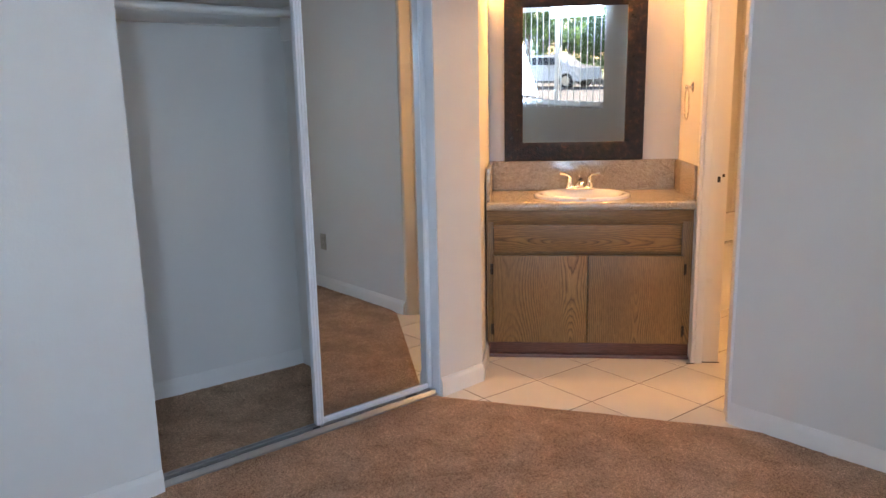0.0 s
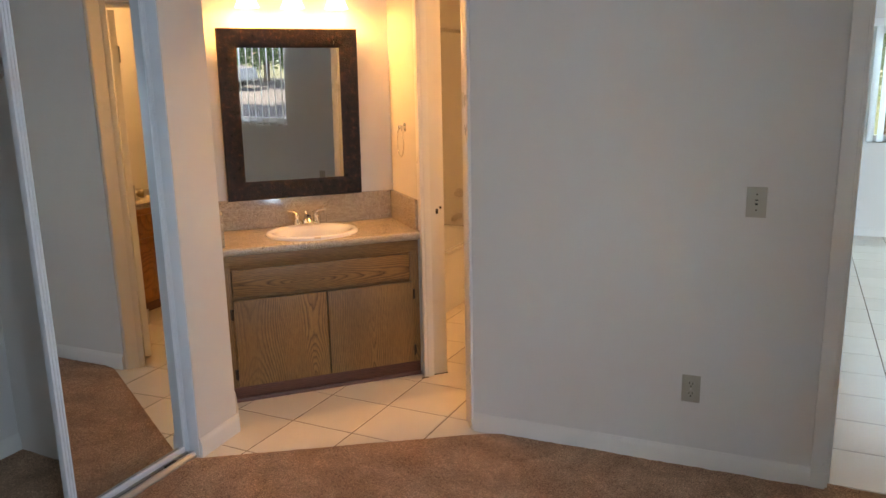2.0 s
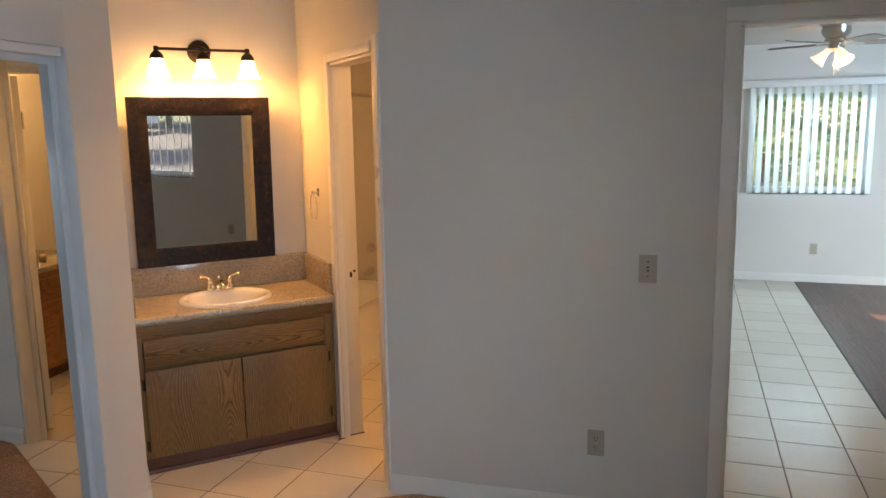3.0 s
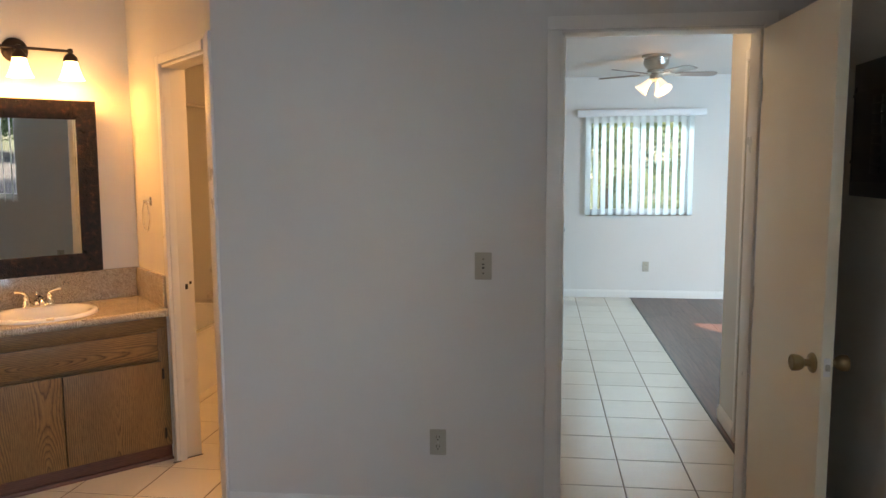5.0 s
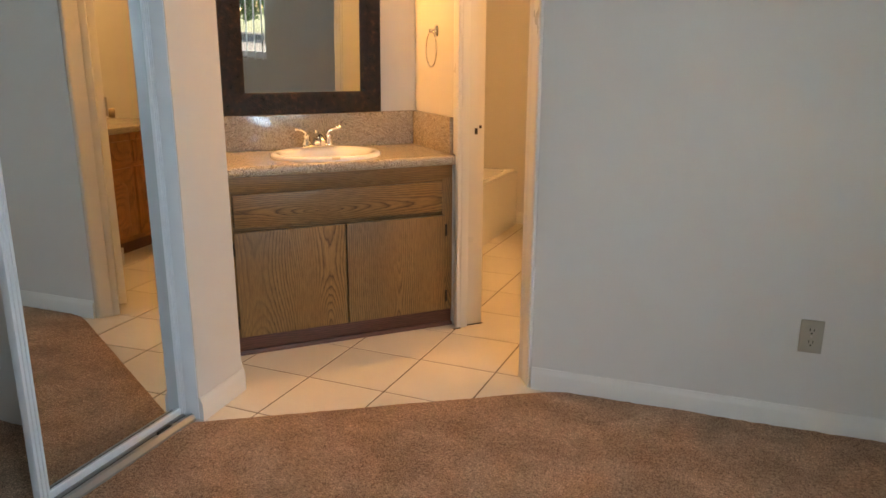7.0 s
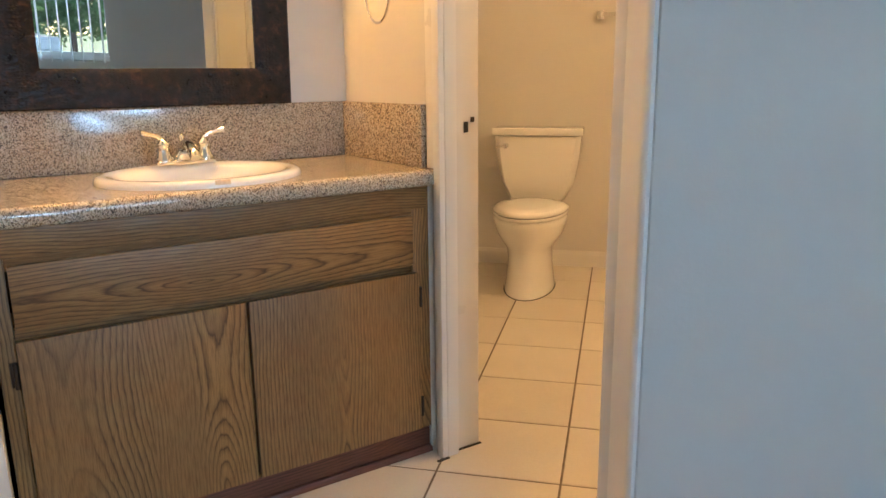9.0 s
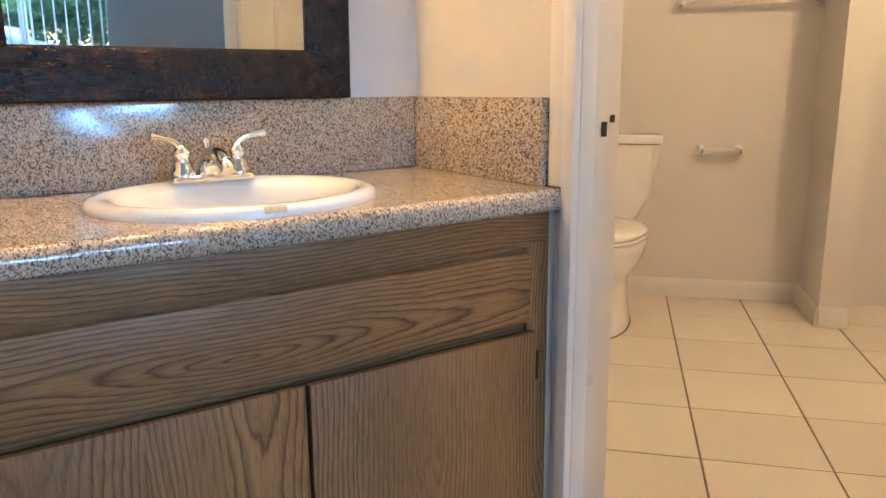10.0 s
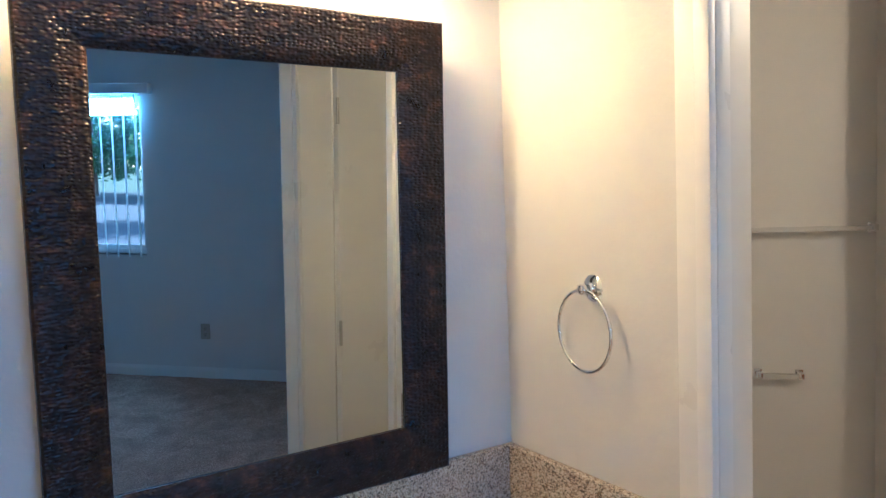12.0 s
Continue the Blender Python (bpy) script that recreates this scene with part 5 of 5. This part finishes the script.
def tree(x, y, h, rad, count, size, seed, mat, label):
    rng = random.Random(seed)
    ob = base("tree", pose(x, y, -0.15), label, "tree", "trees outside")
    bm = bmesh.new()
    tube(bm, [(0, 0, 0), (0.05, 0.02, h * 0.3), (-0.03, 0.05, h * 0.6), (0, 0, h * 0.85)], [0.16, 0.12, 0.09, 0.04], 10)
    for _ in range(6):
        a = rng.uniform(0, 6.28)
        z = h * rng.uniform(0.35, 0.65)
        tube(bm, [(0, 0, z), (0.35 * rad[0] * math.cos(a), 0.35 * rad[1] * math.sin(a), z + 0.15 * h), (0.75 * rad[0] * math.cos(a), 0.75 * rad[1] * math.sin(a), z + 0.3 * h)], [0.05, 0.035, 0.012], 7)
    part("trunk", bm, BARK, ob)
    me = foliage(rng, (0, 0, h * 0.66), rad, count, size)
    me.materials.append(mat)
    cr = new("crown", me)
    cr.parent = ob
    return ob


tree(-0.6, 16.5, 5.0, (2.9, 1.4, 3.3), 17000, 0.12, 1, LEAF, "leafy green tree outside the living room window")
tree(3.6, 17.0, 5.0, (2.9, 1.4, 3.3), 26000, 0.12, 2, LEAF, "dark leafy tree outside the living room window")
tree(1.6, 20.5, 6.0, (4.6, 1.6, 4.0), 26000, 0.15, 7, LEAF, "broad leafy tree filling the living room window view")
tree(26.0, -15.5, 3.9, (2.7, 2.7, 1.75), 16000, 0.17, 3, LEAF_MID, "rounded green tree behind the parked cars")
tree(28.5, -20.0, 4.2, (2.9, 2.9, 1.9), 16000, 0.17, 4, LEAF_MID, "broad green tree behind the parked cars")
tree(27.0, -25.0, 4.0, (2.8, 2.8, 1.8), 15000, 0.17, 8, LEAF_DARK, "dark green tree behind the parked cars")
tree(25.5, -10.5, 3.8, (2.6, 2.6, 1.7), 15000, 0.17, 5, LEAF_MID, "low green tree at the car park edge")
tree(15.5, -12.2, 5.6, (1.9, 1.9, 1.5), 12000, 0.14, 6, LEAF_MID, "leafy green tree by the footpath")


def car(x, y, turn, label):
    ob = base("parked_car", pose(x, y, -0.134, 0, 0, turn), label, "car", "parked cars")
    bm = bmesh.new()
    side = [(-2.2, 0.35), (-2.25, 0.75), (-1.5, 0.88), (-0.9, 1.38), (0.7, 1.42), (1.35, 0.98), (2.15, 0.85), (2.25, 0.4), (2.1, 0.3), (-2.1, 0.3)]
    a = [bm.verts.new((p, -0.85 if q < 0.95 else -0.66, q)) for p, q in side]
    b2 = [bm.verts.new((p, 0.85 if q < 0.95 else 0.66, q)) for p, q in side]
    n = len(side)
    for i in range(n):
        bm.faces.new((a[i], a[(i + 1) % n], b2[(i + 1) % n], b2[i]))
    bmesh.ops.triangulate(bm, faces=[bm.faces.new(a[::-1]), bm.faces.new(b2)])
    bmesh.ops.bevel(bm, geom=bm.edges[:], offset=0.04, segments=2, affect="EDGES")
    part("body", bm, CARPAINT, ob, smooth=40)
    for s in (-1, 1):
        bm = bmesh.new()
        q = [(-1.15, 0.97), (1.2, 1.0), (0.62, 1.34), (-0.82, 1.32)]
        vs = [bm.verts.new((p, s * (0.865 - 0.5 * (z - 0.93)), z)) for p, z in q]
        ws = [bm.verts.new((p, s * (0.845 - 0.5 * (z - 0.93)), z)) for p, z in q]
        bm.faces.new(vs)
        bm.faces.new(ws[::-1])
        for i in range(4):
            bm.faces.new((vs[i], vs[(i + 1) % 4], ws[(i + 1) % 4], ws[i]))
        part("side_window", bm, CARGLASS, ob)
        for p in (-1.4, 1.4):
            w = part("wheel", cyl(bmesh.new(), (p, s * 0.66, 0.32), (p, s * 0.87, 0.32), 0.32, seg=28), RUBBER, ob, "black tyre")
            part("rim", cyl(bmesh.new(), (p, s * 0.8702, 0.32), (p, s * 0.88, 0.32), 0.2, seg=20), NICKEL, w)
    return ob


car(21.0, -15.5, 84, "white parked car in the car park")
car(25.0, -22.5, 92, "silver-white parked car in the car park")

# ---------------------------------------------------------------- floor pieces


def clip(poly, p, nrm):
    """The part of a convex polygon where (q - p) . nrm >= 0."""
    res = []
    for i, a in enumerate(poly):
        b2 = poly[(i + 1) % len(poly)]
        da, db = (a[0] - p[0]) * nrm[0] + (a[1] - p[1]) * nrm[1], (b2[0] - p[0]) * nrm[0] + (b2[1] - p[1]) * nrm[1]
        if da >= 0:
            res.append(a)
        if da * db < 0:
            t = da / (da - db)
            res.append((a[0] + (b2[0] - a[0]) * t, a[1] + (b2[1] - a[1]) * t))
    return res


def tile_mesh(poly, cx, cy):
    bm = bmesh.new()
    n = len(poly)
    lo = [bm.verts.new((x - cx, y - cy, -0.007)) for x, y in poly]
    md = [bm.verts.new((x - cx, y - cy, -0.0014)) for x, y in poly]
    mx, my = sum(p[0] for p in poly) / n, sum(p[1] for p in poly) / n
    hi = []
    for x, y in poly:
        d = math.hypot(x - mx, y - my) or 1
        hi.append(bm.verts.new((x - cx - 0.0028 * (x - mx) / d, y - cy - 0.0028 * (y - my) / d, 0.0)))
    for r0, r1 in ((lo, md), (md, hi)):
        for i in range(n):
            bm.faces.new((r0[i], r0[(i + 1) % n], r1[(i + 1) % n], r1[i]))
    bm.faces.new(hi)
    return finish(bm, "tile", TILE)


FULL = {}


def tiles(parent, x0, y0, px, py, xr, yr, cuts, gap=0.0031):
    for i in range(math.floor((xr[0] - x0) / px), math.ceil((xr[1] - x0) / px)):
        for j in range(math.floor((yr[0] - y0) / py), math.ceil((yr[1] - y0) / py)):
            a, b2 = x0 + i * px, y0 + j * py
            cx, cy = a + px / 2, b2 + py / 2
            poly = full = [(a + gap, b2 + gap), (a + px - gap, b2 + gap), (a + px - gap, b2 + py - gap), (a + gap, b2 + py - gap)]
            for p, nrm in cuts:
                poly = clip(poly, p, nrm)
            if len(poly) < 3:
                continue
            if poly == full:
                key = (round(px, 4), round(py, 4))
                if key not in FULL:
                    FULL[key] = tile_mesh(full, cx, cy)
                me = FULL[key]
            else:
                me = tile_mesh(poly, cx, cy)
            ob = new("tile", me)
            ob.location = (cx, cy, 0)
            ob.parent = parent


bf = base("tile_floor_bath", Matrix(), "cream glazed square floor tiles with dark grout", "tile floor", kind="structure")
dce = (CE1 - CE0).normalized()
tiles(bf, TX, TY, TP, TP, (-3.0, 0.0), (2.1, 5.70), [((CE0.x, CE0.y - 0.012), (-dce.y, dce.x)), ((-2.6, 0), (1, 0)), ((0.0, 0), (-1, 0)), ((0, 5.70), (0, -1))])
MH = Matrix.Translation((0.47, 3.5, 0)) @ Matrix.Rotation(radians(0.6), 4, "Z") @ Matrix.Translation((-0.47, -3.5, 0))
hf = base("tile_floor_hall", MH, "pale glazed square floor tiles with dark grout", "tile floor", kind="structure")
tiles(hf, 0.135, 4.405, 0.333, 0.334, (0.0, 1.1), (3.0, 8.62), [((0.13, 0), (1, 0)), ((1.098, 0), (-1, 0)), ((0, 3.02), (0, 1)), ((0, 8.62), (0, -1))])
kf = base("tile_floor_kitchen", MH, "pale glazed square floor tiles with dark grout", "tile floor", kind="structure")
tiles(kf, 0.135, 4.405, 0.333, 0.334, (-2.0, 0.13), (5.9, 8.62), [((0.13, 0), (-1, 0)), ((-1.98, 0), (1, 0)), ((0, 5.9), (0, 1)), ((0, 8.62), (0, -1))])
wf = base("laminate_floor", MH, "dark red-brown laminate plank floor", "laminate floor", kind="structure")
rng = random.Random(9)
for i in range(24):
    xa = 1.112 + i * 0.15
    yy = 3.11 if xa < 1.9 else 4.36
    yy -= rng.uniform(0.0, 0.9)
    while yy < 8.62:
        y2 = yy + 1.2
        a, b2 = max(yy, 3.11 if xa < 1.9 else 4.36), min(y2, 8.62)
        if b2 - a > 0.05:
            p = new("plank", finish(one(-0.0745, 0.0745, -(b2 - a) / 2 + 0.0006, (b2 - a) / 2 - 0.0006, -0.004, 0.0015), "plank", LAMINATE))
            p.location = (xa + 0.075, (a + b2) / 2, 0)
            p.parent = wf
        yy = y2
